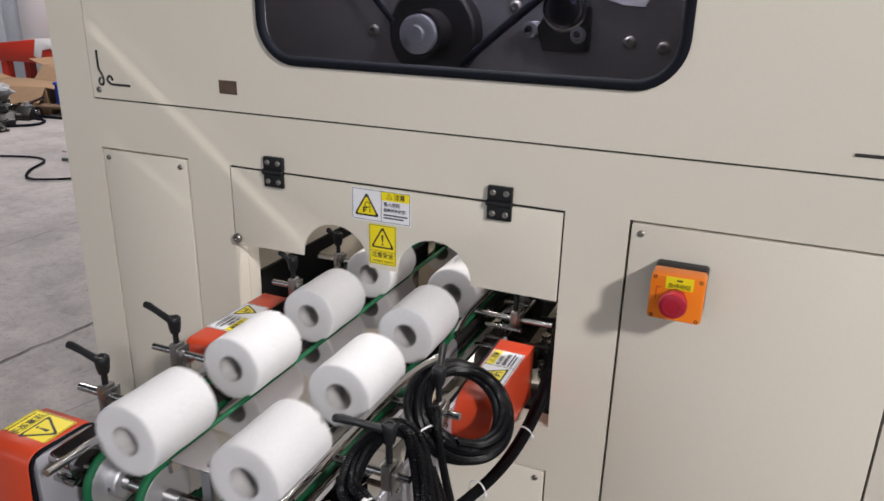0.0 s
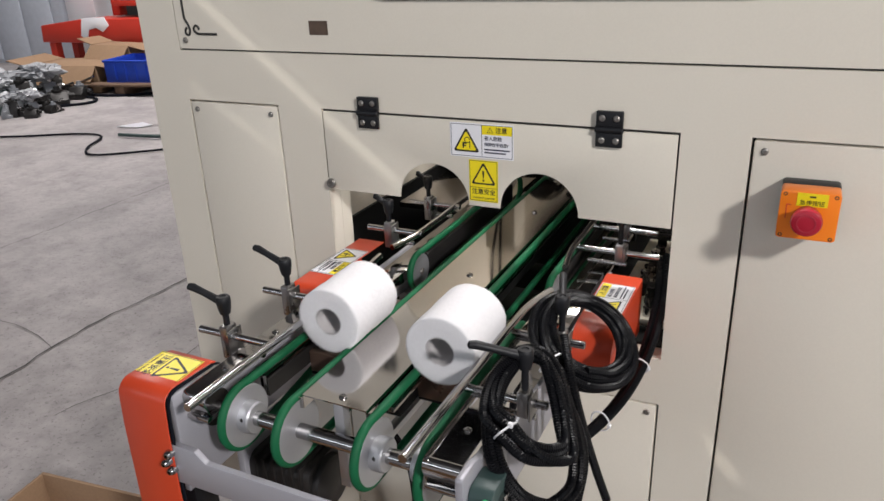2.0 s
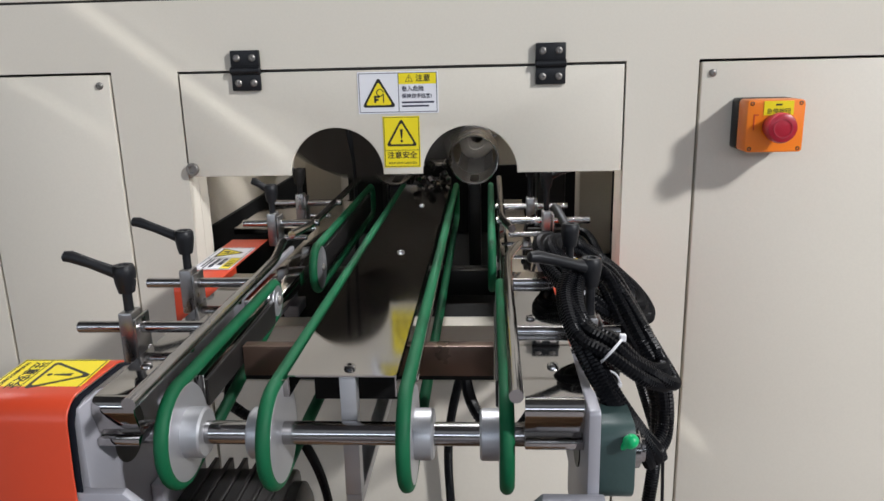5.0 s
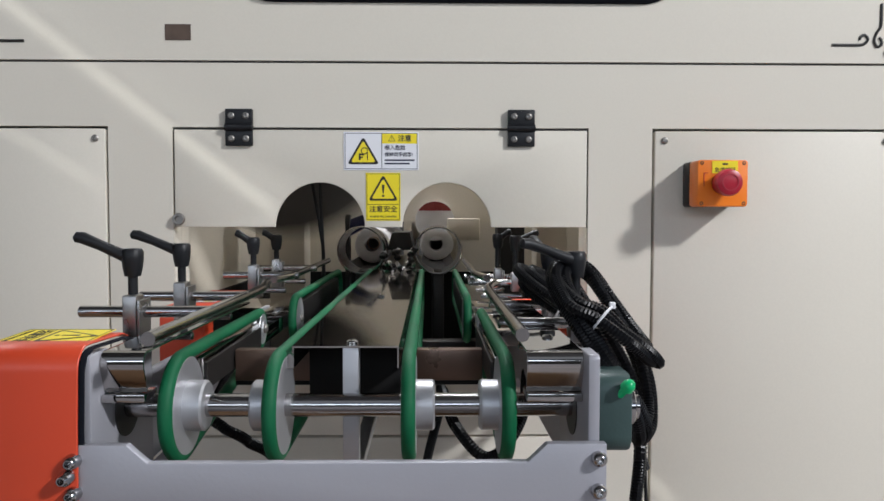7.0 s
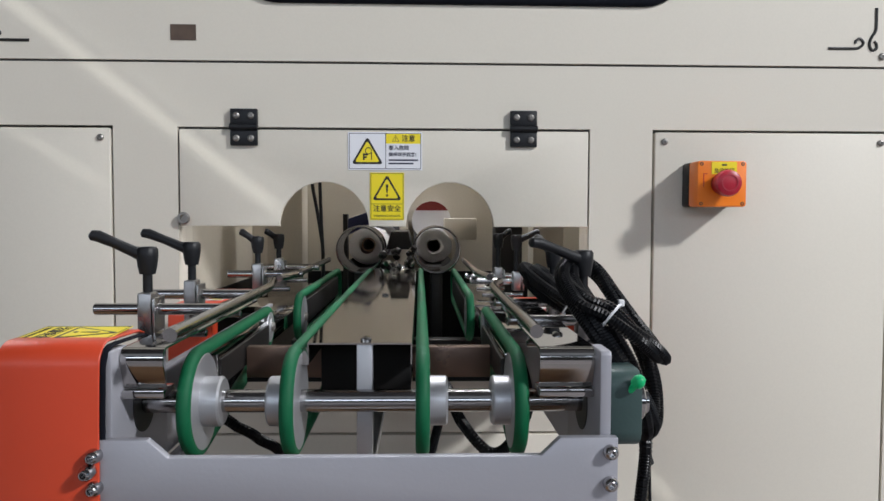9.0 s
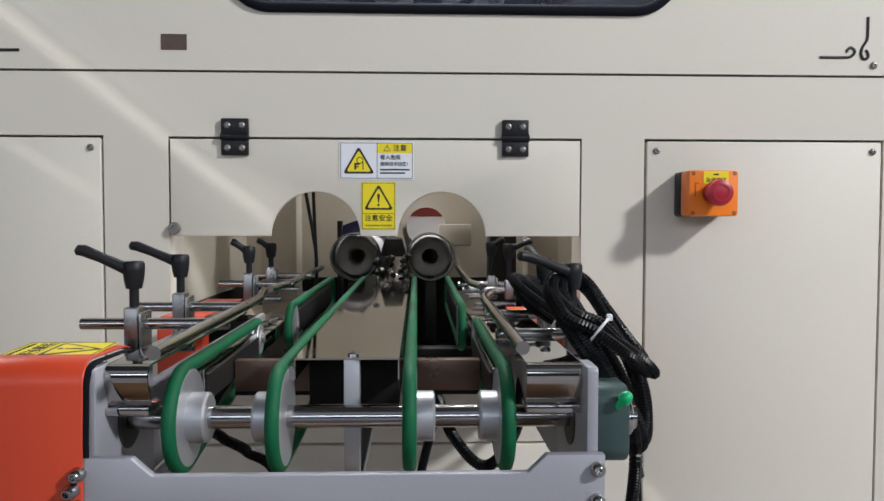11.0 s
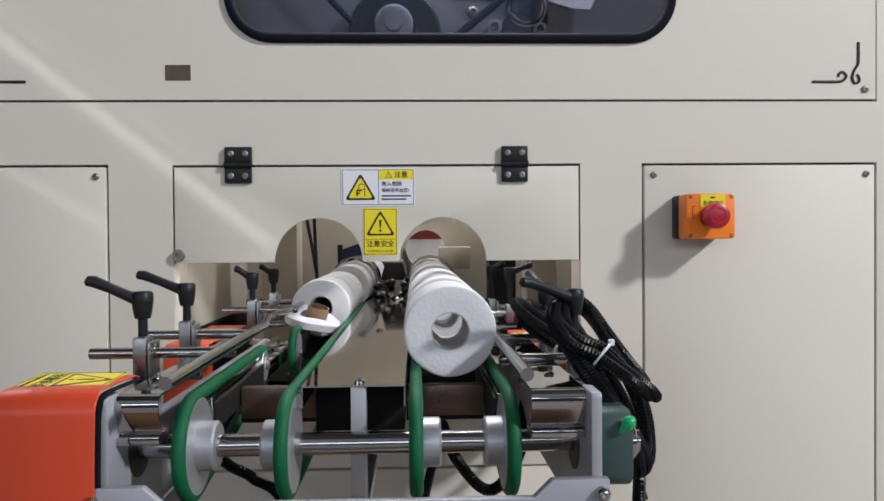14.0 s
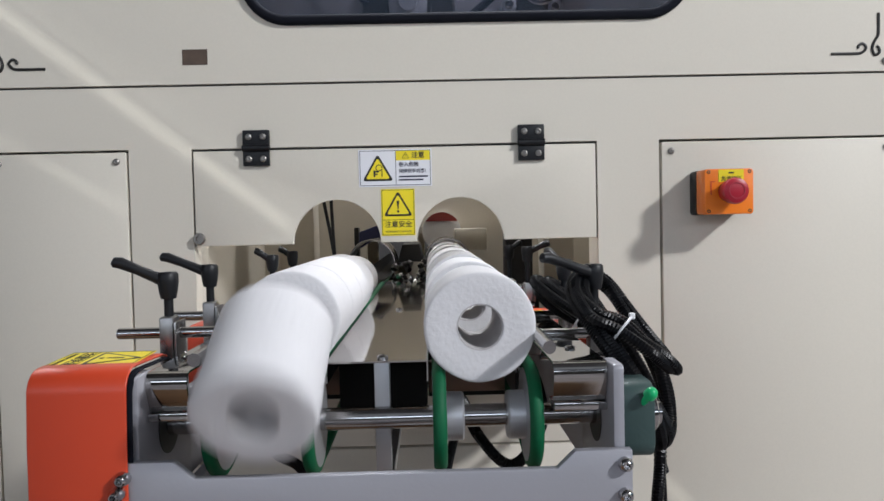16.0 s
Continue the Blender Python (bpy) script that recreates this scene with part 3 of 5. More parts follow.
def hinged_cover():
    """Flap over the outfeed with two half-round cut-outs."""
    a, b, c, d = COVER
    pts = [(a, d), (a, c), (-0.1355, c)] + arc(-0.0785, c, 0.057, 180, 0, 28)[1:-1] + [(-0.0215, c), (0.0262, c)] + arc(0.0832, c, 0.057, 180, 0, 28)[1:-1] + [(0.1402, c), (b, c), (b, d)]
    g = 0.0026
    pts = [(min(max(x, a + g), b - g), min(z, d - g - 0.0008)) for x, z in pts]
    cov = thing("outfeed_flap", "cream sheet-metal flap with two half-round cut-outs, hinged on the saw housing", "guard")
    bm = bmesh.new()
    vs = []
    for y in (-0.002, 0.0015):
        vv = [bm.verts.new((x, y, z)) for x, z in pts]
        es = [bm.edges.new((vv[i], vv[(i + 1) % len(vv)])) for i in range(len(vv))]
        bmesh.ops.triangle_fill(bm, edges=es, use_beauty=True)
        vs.append(vv)
    for i in range(len(pts)):
        j = (i + 1) % len(pts)
        bm.faces.new((vs[0][i], vs[0][j], vs[1][j], vs[1][i]))
    bmesh.ops.recalc_face_normals(bm, faces=bm.faces)
    es = [e for e in bm.edges if all(v.co.y < -0.001 for v in e.verts) and len(e.link_faces) == 2 and e.calc_face_angle(0) > 1.0]
    bmesh.ops.bevel(bm, geom=es, offset=0.0012, segments=2, affect="EDGES", profile=0.5)
    part("flap_sheet", bm, CREAM, cov, smooth=25)
    for hx in (-0.180, 0.178):
        hg = part("hinge", box(hx - 0.0172, hx + 0.0172, -0.0072, -0.0022, 0.8845, 0.9045, 0.0012), BLACK, cov, "black plastic leaf hinge with four screws")
        box_b = box(hx - 0.0172, hx + 0.0172, -0.0072, -0.0003, 0.9108, 0.931, 0.0012)
        part("hinge_leaf", box_b, BLACK, hg)
        part("hinge_barrel", rod((hx - 0.0178, -0.0065, 0.9077), (hx + 0.0178, -0.0065, 0.9077), 0.0048, 14), BLACK, hg)
        for sx in (-0.0092, 0.0092):
            for sz in (0.8935, 0.9222):
                screw((hx + sx, -0.0070, sz), (0, -1, 0), 0.0042, "hinge_screw", hg, h=0.0025)
    part("flap_knob", lathe((-0.2575, -0.002, 0.7915), (0, -1, 0), [(0, 0), (0, 0.0075), (0.004, 0.008), (0.006, 0.0066), (0.006, 0.004), (0.003, 0.0035), (0.003, 0)], 18), SCREW, cov, "worn steel knob")
    return cov


hinged_cover()


def triangle_sign(parent, cx, cz, s, y, m=None, mark="bolt"):
    """Rounded warning triangle, edge length s, in the local x-z plane facing -y."""
    h = s * 0.866

    def tri(k):
        r = s * 0.06 * k
        c = [(-s / 2 * k, -h / 3 * k), (s / 2 * k, -h / 3 * k), (0, 2 * h / 3 * k)]
        out = []
        for i, (x, z) in enumerate(c):
            a = (210, 330, 90)[i]
            q = (x * (1 - 2 * r / (s * k) * 1.0), z * (1 - 2 * r / (s * k) * 1.0))
            out += arc(q[0], q[1], r, a - 60, a + 60, 4)
        return [(cx + x, cz + z) for x, z in out]
    part("triangle", prism(tri(1.0), "y", y - 0.0002, y), INK, parent, smooth=0)
    part("triangle_field", prism(tri(0.78), "y", y - 0.0004, y - 0.0002), YELLOW, parent, smooth=0)
    if mark == "bang":
        part("mark", prism([(cx - s * 0.05, cz + h * 0.30), (cx + s * 0.05, cz + h * 0.30), (cx + s * 0.02, cz - h * 0.06), (cx - s * 0.02, cz - h * 0.06)], "y", y - 0.0006, y - 0.0004), INK, parent, smooth=0)
        part("mark", prism(arc(cx, cz - h * 0.16, s * 0.045, 0, 330, 10), "y", y - 0.0006, y - 0.0004), INK, parent, smooth=0)
    else:
        ring = arc(cx + s * 0.04, cz + h * 0.16, s * 0.12, 0, 345, 20) + arc(cx + s * 0.04, cz + h * 0.16, s * 0.09, 345, 0, 20)
        part("mark", prism(ring, "y", y - 0.0006, y - 0.0004), INK, parent, smooth=0)
        for x0, x1, z0, z1 in ((-0.15, -0.09, -0.20, 0.06), (-0.09, 0.03, -0.02, 0.05), (-0.09, -0.01, -0.12, -0.06), (0.13, 0.16, -0.20, 0.12)):
            part("mark", box(cx + s * x0, cx + s * x1, y - 0.0006, y - 0.0004, cz + h * z0, cz + h * z1), INK, parent, smooth=0)


UPRIGHT = pose(0, 0, 0, 90, 0, 0)


def frame_lines(parent, x0, x1, z0, z1, w, y, material, name="border"):
    bm = box(x0, x1, y - 0.0002, y, z1 - w, z1)
    box(x0, x1, y - 0.0002, y, z0, z0 + w, bm=bm)
    box(x0, x0 + w, y - 0.0002, y, z0 + w, z1 - w, bm=bm)
    box(x1 - w, x1, y - 0.0002, y, z0 + w, z1 - w, bm=bm)
    part(name, bm, material, parent, smooth=0)


def wide_sign(m):
    """White warning sticker, 96 x 49 mm, centred on its origin, facing -y."""
    sg = thing("warning_sticker", "white and yellow warning sticker about entanglement, with a triangle", "sticker", m)
    part("backing", box(-0.0478, 0.0478, -0.0004, 0, -0.0243, 0.0243), WHITE, sg, smooth=0)
    frame_lines(sg, -0.0462, 0.0462, -0.0228, 0.0228, 0.0007, -0.0004, INK_BLUE)
    part("divider", box(0.0004, 0.0011, -0.0006, -0.0004, -0.0221, 0.0221), INK_BLUE, sg, smooth=0)
    part("yellow_field", box(0.0012, 0.0454, -0.0006, -0.0004, 0.0096, 0.0221), YELLOW, sg, smooth=0)
    triangle_sign(sg, -0.0228, -0.005, 0.0375, -0.0006)
    t = lambda x, z: Matrix.Translation((x, -0.00075, z)) @ UPRIGHT
    text("lettering", "注意", 0.0088, INK, sg, t(0.0300, 0.0158), bold=0.00012)
    text("lettering", "卷入危险", 0.0066, INK_BLUE, sg, t(0.0045, 0.0040), "LEFT", 0.00008)
    text("lettering", "保持双手远离!", 0.0057, INK_BLUE, sg, t(0.0045, -0.0045), "LEFT", 0.00008)
    triangle_sign(sg, 0.0135, 0.0150, 0.0088, -0.0006, mark="bang")
    for k, w in ((-0.0115, 0.038), (-0.0158, 0.032)):
        part("text_bar", box(0.0045, 0.0045 + w, -0.0006, -0.0004, k - 0.0010, k + 0.0010), INK_BLUE, sg, smooth=0)
    return sg


def tall_sign(m, wide=0.044, high=0.061, name="warning_sticker"):
    sg = thing(name, "yellow caution sticker with a black exclamation triangle", "sticker", m)
    w, h = wide / 2, high / 2
    part("backing", box(-w, w, -0.0004, 0, -h, h), YELLOW, sg, smooth=0)
    frame_lines(sg, -w + 0.001, w - 0.001, -h + 0.001, h - 0.001, 0.0006, -0.0004, INK)
    part("divider", box(-w + 0.0016, w - 0.0016, -0.0006, -0.0004, -h * 0.33, -h * 0.33 + 0.0006), INK, sg, smooth=0)
    triangle_sign(sg, 0, h * 0.20, wide * 0.80, -0.0004, mark="bang")
    text("lettering", "注意安全", wide * 0.205, INK, sg, Matrix.Translation((0, -0.00055, -h * 0.53)) @ UPRIGHT, bold=0.00012)
    text("lettering", "WARNING DANGER", wide * 0.085, INK, sg, Matrix.Translation((0, -0.00055, -h * 0.83)) @ UPRIGHT)
    return sg


wide_sign(pose(-0.0004, -0.0024, 0.8785))
tall_sign(pose(0.0021, -0.0024, 0.8204))


def stop_box():
    bx = thing("emergency_stop_box", "orange box with a red mushroom emergency stop on the cream door", "switch box", pose(0.4180, -0.0015, 0.8362))
    s, v = 0.0308, 0.0284
    part("rear_housing", prism(rounded(-s, s, -v, v, 0.004, 3), "y", -0.023, 0, bevel=0.0006), BLACK, bx, "black plastic rear housing")
    cv = part("front_cover", prism(rounded(-s, s, -v, v, 0.004, 3), "y", -0.053, -0.0235, bevel=0.0015), ORANGE_BOX, bx, "orange plastic front cover")
    for x in (-0.0258, 0.0258):
        for z in (-0.0245, 0.0245):
            screw((x, -0.0521, z), (0, -1, 0), 0.0027, "cover_screw", cv, DARK, h=0.0012)
    lb = part("label_plate", box(-0.0135, 0.0180, -0.0537, -0.0531, 0.0120, 0.0272), YELLOW, bx, "yellow label with small black writing", smooth=0)
    text("lettering", "急停按钮", 0.0064, INK, lb, Matrix.Translation((0.0023, -0.0539, 0.0158)) @ UPRIGHT)
    part("text_bar", box(-0.0010, 0.0055, -0.0539, -0.0537, 0.0222, 0.0242), INK, lb, smooth=0)
    bt = part("mushroom_button", lathe((-0.0010, -0.053, 0.0), (0, -1, 0), [(0, 0.013), (0.012, 0.013), (0.0135, 0.0158), (0.021, 0.0164), (0.025, 0.0150), (0.0265, 0.012), (0.0265, 0.0)], 32), RED, bx, "red mushroom push button")
    part("arrow_ring", lathe((-0.0010, -0.0796, 0.0), (0, -1, 0), [(0, 0.0088), (0.0006, 0.0088), (0.0006, 0.0102), (0, 0.0102)], 28), node_mat("faded_red", (0.38, 0.02, 0.04), 0.5), bt)
    part("groove", box(-0.0235, -0.0225, -0.0537, -0.0529, -0.004, 0.013), ORANGE, cv, smooth=0)
    part("groove", box(-0.0224, -0.0185, -0.0537, -0.0529, 0.0118, 0.0130), ORANGE, cv, smooth=0)
    return bx


stop_box()


# ---- outfeed conveyor ----
BELT_Z = 0.6922
PULLEY = (-0.41, 0.656, 0.0362)
BELT_X = (-0.1203, -0.0493, 0.0466, 0.1168)
HUB_SIDE = (1, -1, 1, -1)


def belt_loop(c1, r1, c2, r2, n=14):
    """Closed belt round two pulleys; points (y, z), c1 in front of c2."""
    (ya, za), (yb, zb) = c1, c2
    d = math.hypot(yb - ya, zb - za)
    base = math.atan2(zb - za, yb - ya)
    k = math.acos((r1 - r2) / d)
    pts = []
    for i in range(n + 1):
        a = base + k + (2 * math.pi - 2 * k) * i / n
        pts.append((ya + r1 * math.cos(a), za + r1 * math.sin(a)))
    for i in range(n + 1):
        a = base - k + 2 * k * i / n
        pts.append((yb + r2 * math.cos(a), zb + r2 * math.sin(a)))
    out = []
    for i, p in enumerate(pts):
        q = pts[(i + 1) % len(pts)]
        L = math.hypot(q[0] - p[0], q[1] - p[1])
        m = max(1, int(L / 0.03))
        out += [(p[0] + (q[0] - p[0]) * j / m, p[1] + (q[1] - p[1]) * j / m) for j in range(m)]
    return out


conveyor = thing("outfeed_conveyor", "polished steel outfeed conveyor with green round belts on grey legs", "conveyor")


def belt(x, c1, r1, c2, r2, r=0.0052):
    pts = [(x, y, z) for y, z in belt_loop(c1, r1, c2, r2)]
    return part("belt", tube(pts, r, 12, closed=True), BELT, conveyor, "green round rubber conveyor belt")


pulleys = []


def front_pulley(x, side, parent):
    y, z, r = PULLEY
    w = 0.0052
    bm = lathe((-w, 0, 0), (1, 0, 0), [(0, 0.006), (0, r - 0.001), (0.001, r), (0.003, r - 0.0015), (w, r - 0.0045), (2 * w - 0.003, r - 0.0015), (2 * w - 0.001, r), (2 * w, r - 0.001), (2 * w, 0.006)], 40)
    p = part("pulley", bm, ALU, parent, "turned aluminium belt pulley")
    p.location = (x, y, z)
    s = side
    hub = lathe((s * w, 0, 0), (s, 0, 0), [(-0.001, 0.0185), (0.012, 0.0185), (0.0135, 0.017), (0.0135, 0.0)], 28)
    h = part("hub", hub, ALU, p)
    part("grub_screw", lathe((s * (w + 0.0065), -0.0182, 0), (0, -1, 0), [(0, 0), (0.0005, 0.0022), (0.0006, 0.0)], 10), INK, h)
    return p


def small_pulley(x, y, z, r, side):
    w = 0.005
    p = part("idler_pulley", lathe((x - w, y, z), (1, 0, 0), [(0, 0), (0, r - 0.0005), (0.0008, r), (w, r - 0.003), (2 * w - 0.0008, r), (2 * w, r - 0.0005), (2 * w, r * 0.5), (2 * w + 0.001, r * 0.45), (2 * w + 0.001, 0)], 28), ALU, conveyor, "small aluminium idler pulley")
    screw((x + w + 0.0005, y, z), (1, 0, 0), 0.005, "axle_screw", p, h=0.004)
    return p


def build_conveyor():
    y, z, r = PULLEY
    # running belts
    belt(BELT_X[1], (y, z), r, (0.43, BELT_Z - 0.03), 0.03)
    belt(BELT_X[2], (y, z), r, (0.43, BELT_Z - 0.03), 0.03)
    for k in (0, 3):
        s = -1 if k == 0 else 1
        belt(BELT_X[k], (y, z), r, (-0.165, BELT_Z - 0.0165), 0.0165)
        small_pulley(BELT_X[k], -0.165, BELT_Z - 0.0165, 0.0172, s)
        xr = -0.1095 if k == 0 else 0.109
        belt(xr, (-0.005, BELT_Z - 0.027), 0.027, (0.43, BELT_Z - 0.027), 0.027)
        small_pulley(xr, -0.005, BELT_Z - 0.027, 0.0275, s)
        part("belt_channel", box(xr - 0.0045, xr + 0.0045, 0.022, 0.40, 0.652, 0.684, 0.001), DARK, conveyor, "dark steel belt channel")
        part("belt_channel", box(BELT_X[k] - 0.0045, BELT_X[k] + 0.0045, -0.372, -0.185, 0.6585, 0.6845, 0.001), STEEL, conveyor)
        part("belt_channel_core", box(BELT_X[k] + (0.005 if k == 0 else -0.007), BELT_X[k] + (0.007 if k == 0 else -0.005), -0.372, -0.185, 0.6585, 0.680), DARK, conveyor)
    for k in (1, 2):
        part("belt_channel", box(BELT_X[k] - 0.004, BELT_X[k] + 0.004, -0.37, 0.40, 0.6775, 0.6845, 0.001), STEEL, conveyor)
    # polished centre plate with folded edges and screws
    bm = prism([(-0.0405, 0.682), (-0.0395, 0.682), (-0.0395, 0.6972), (0.0375, 0.6972), (0.0375, 0.682), (0.0385, 0.682), (0.0385, 0.6985), (-0.0405, 0.6985)], "y", -0.404, 0.41)
    part("centre_plate", bm, PLATE_STEEL, conveyor, "mirror-polished stainless centre plate", smooth=20)
    for sy in (-0.391, -0.06, 0.22):
        screw((0.0028, sy, 0.6985), (0, 0, 1), 0.0045, "plate_screw", conveyor, CHROME)
    part("plate_tab", box(-0.052, -0.040, -0.405, -0.404, 0.682, 0.695), STEEL, conveyor)
    # carrier under the plate
    part("carrier_box", box(-0.0392, 0.0372, -0.335, 0.40, 0.646, 0.6965, 0.001), MATT_BLACK, conveyor, "black steel carrier under the plate")
    part("support_post", box(-0.0035, 0.0085, -0.402, -0.390, 0.600, 0.697, 0.0008), ALU, conveyor)
    part("carrier_foot", box(-0.0035, 0.0085, -0.402, -0.10, 0.590, 0.600, 0.0008), ALU, conveyor)
    part("cross_tie", box(-0.157, 0.163, 0.20, 0.23, 0.56, 0.60, 0.001), DARK, conveyor)
    # brown cross bars under the lanes
    for a, b in ((-0.1120, -0.0400), (0.0380, 0.1090)):
        bar = part("cross_bar", box(a, b, -0.2935, -0.2810, 0.6480, 0.6760, 0.0010), BRONZE, conveyor, "brown tarnished steel cross bar")
        part("bar_foot", box(a, b, -0.2920, -0.2810, 0.6440, 0.6478), MATT_BLACK, bar)
    # cheeks, side tables, front plate
    for a, b, name in ((-0.1685, -0.1605, "left"), (0.1668, 0.1745, "right")):
        prof = [(-0.468, 0.58), (-0.468, 0.701), (-0.466, 0.7035), (-0.44, 0.7035), (-0.42, 0.6975), (-0.36, 0.6975), (-0.36, 0.58)]
        part("cheek_plate", prism(prof, "x", a, b, bevel=0.0012), GREY_PAINT, conveyor, "silver-grey cast cheek plate")
        part("side_rail", box(a + 0.001, b - 0.001, -0.3595, 0.08, 0.60, 0.672, 0.001), GREY_PAINT, conveyor)
    for a, b in ((-0.160, -0.1310), (0.128, 0.1662)):
        out = [(-0.4485, 0.675), (-0.455, 0.692)] + [(-0.447 + 0.008 * math.cos(radians(q)), 0.6955 + 0.008 * math.sin(radians(q))) for q in (170, 150, 130, 110, 92)] + [(-0.16, 0.7035)]
        back = [(-0.4469, 0.675), (-0.4532, 0.692)] + [(-0.447 + 0.0064 * math.cos(radians(q)), 0.6955 + 0.0064 * math.sin(radians(q))) for q in (170, 150, 130, 110, 92)] + [(-0.16, 0.7019)]
        part("side_table", prism(out + back[::-1], "x", a, b), STEEL, conveyor, "mirror-polished stainless side table", smooth=50)
        part("table_lip", box(a, b, -0.4535, -0.43, 0.6685, 0.6742, 0.0008), STEEL, conveyor)
    for a, b in ((-0.156, -0.1195), (0.1185, 0.163)):
        part("side_table", box(a, b, -0.155, 0.40, 0.655, 0.672, 0.001), STEEL, conveyor, "mirror-polished stainless side table")
    for px, py in ((-0.146, -0.40), (-0.146, -0.31), (-0.146, -0.20), (0.150, -0.40), (0.140, -0.30), (0.145, -0.20)):
        screw((px, py, 0.7035), (0, 0, 1), 0.0042, "table_screw", conveyor, CHROME)
    fp = [(-0.1715, 0.5975), (-0.1715, 0.6465), (-0.135, 0.6465), (-0.1215, 0.6345), (0.126, 0.6345), (0.1385, 0.6465), (0.1775, 0.6465), (0.1775, 0.5975)]
    plate = part("front_plate", prism(fp, "y", -0.476, -0.4685, bevel=0.0008), GREY_PAINT, conveyor, "silver-grey front plate")
    for px, pz, bh in ((0.1722, 0.637, 0.006), (0.1722, 0.6155, 0.006), (-0.1683, 0.637, 0.009), (-0.1715, 0.6270, 0.012), (-0.1683, 0.6155, 0.009)):
        screw((px, -0.476, pz), (0, -1, 0), 0.0052, "front_bolt", plate, CHROME, h=bh)
    # drive shaft with pulleys
    shaft = part("drive_shaft", rod((-0.160, y, z), (0.1885, y, z), 0.0085, 24), CHROME, conveyor, "polished drive shaft")
    for x, s in zip(BELT_X, HUB_SIDE):
        pulleys.append(front_pulley(x, s, conveyor))
    part("bearing_recess", lathe((-0.1604, y, z), (1, 0, 0), [(0, 0), (0, 0.022), (0.0006, 0.022), (0.0006, 0)], 24), INK, conveyor)
    part("bearing_recess", lathe((0.1666, y, z), (-1, 0, 0), [(0, 0), (0, 0.022), (0.0006, 0.022), (0.0006, 0)], 24), INK, conveyor)
    # pillow block on the right cheek
    yb, zb = y - 0.028, z + 0.006
    bl = part("bearing_block", prism(rounded(yb - 0.022, yb + 0.023, zb - 0.028, zb + 0.026, 0.012, 5), "x", 0.1748, 0.1985, bevel=0.0015), GREEN_IRON, conveyor, "dark green cast bearing block")
    part("shaft_collar", lathe((0.1985, yb, zb), (1, 0, 0), [(0, 0.013), (0.005, 0.013), (0.006, 0.012), (0.006, 0.009), (0.009, 0.009), (0.009, 0)], 20), CHROME, bl)
    part("grease_cap", lathe((0.190, yb - 0.020, zb + 0.012), (0.35, -0.6, 0.7), [(-0.004, 0.0025), (0.008, 0.0025), (0.0085, 0.0045), (0.012, 0.0045), (0.015, 0.0032), (0.016, 0)], 20), GREEN_CAP, bl, "bright green grease nipple cap", smooth=50)
    # motor shape slung under the left cheek, added to darken the shaded space there
    mot = part("dark_filler_block", prism(rounded(-0.386, -0.314, 0.503, 0.575, 0.016, 5), "x", -0.150, -0.062, bevel=0.002), DARK, conveyor, "dark grey motor shape added to darken the space under the conveyor")
    part("motor_cap", lathe((-0.062, -0.350, 0.539), (1, 0, 0), [(0, 0.034), (0.008, 0.034), (0.012, 0.028), (0.012, 0)], 24), DARK, mot)
    part("motor_plate", box(-0.1600, -0.1502, -0.392, -0.308, 0.497, 0.600, 0.001), GREY_PAINT, mot)
    for k in range(6):
        part("cooling_rib", box(-0.140 + 0.013 * k, -0.136 + 0.013 * k, -0.3885, -0.3115, 0.5005, 0.5775, 0.0005), DARK, mot)
    # legs
    for x in (-0.160, 0.168):
        part("rail_foot", box(x - 0.010, x + 0.010, 0.034, 0.078, 0.585, 0.60, 0.001), GREY_PAINT, conveyor)
    # guide rails
    zl = 0.7185
    for pts in ([(-0.1135, -0.492), (-0.1145, -0.40), (-0.1160, -0.20), (-0.1180, -0.155), (-0.1260, -0.105), (-0.1280, -0.085)],
                [(-0.1280, -0.050), (-0.1190, -0.005), (-0.1165, 0.05), (-0.1165, 0.35)],
                [(0.1215, -0.478), (0.1220, -0.40), (0.1230, -0.20), (0.1265, -0.15), (0.1370, -0.105)],
                [(0.1330, -0.03), (0.1235, 0.03), (0.1225, 0.09), (0.1225, 0.35)]):
        part("guide_rail", tube(spline([(x, yy, zl) for x, yy in pts], 0.012), 0.0046, 14), CHROME, conveyor, "round stainless guide rail")


build_conveyor()


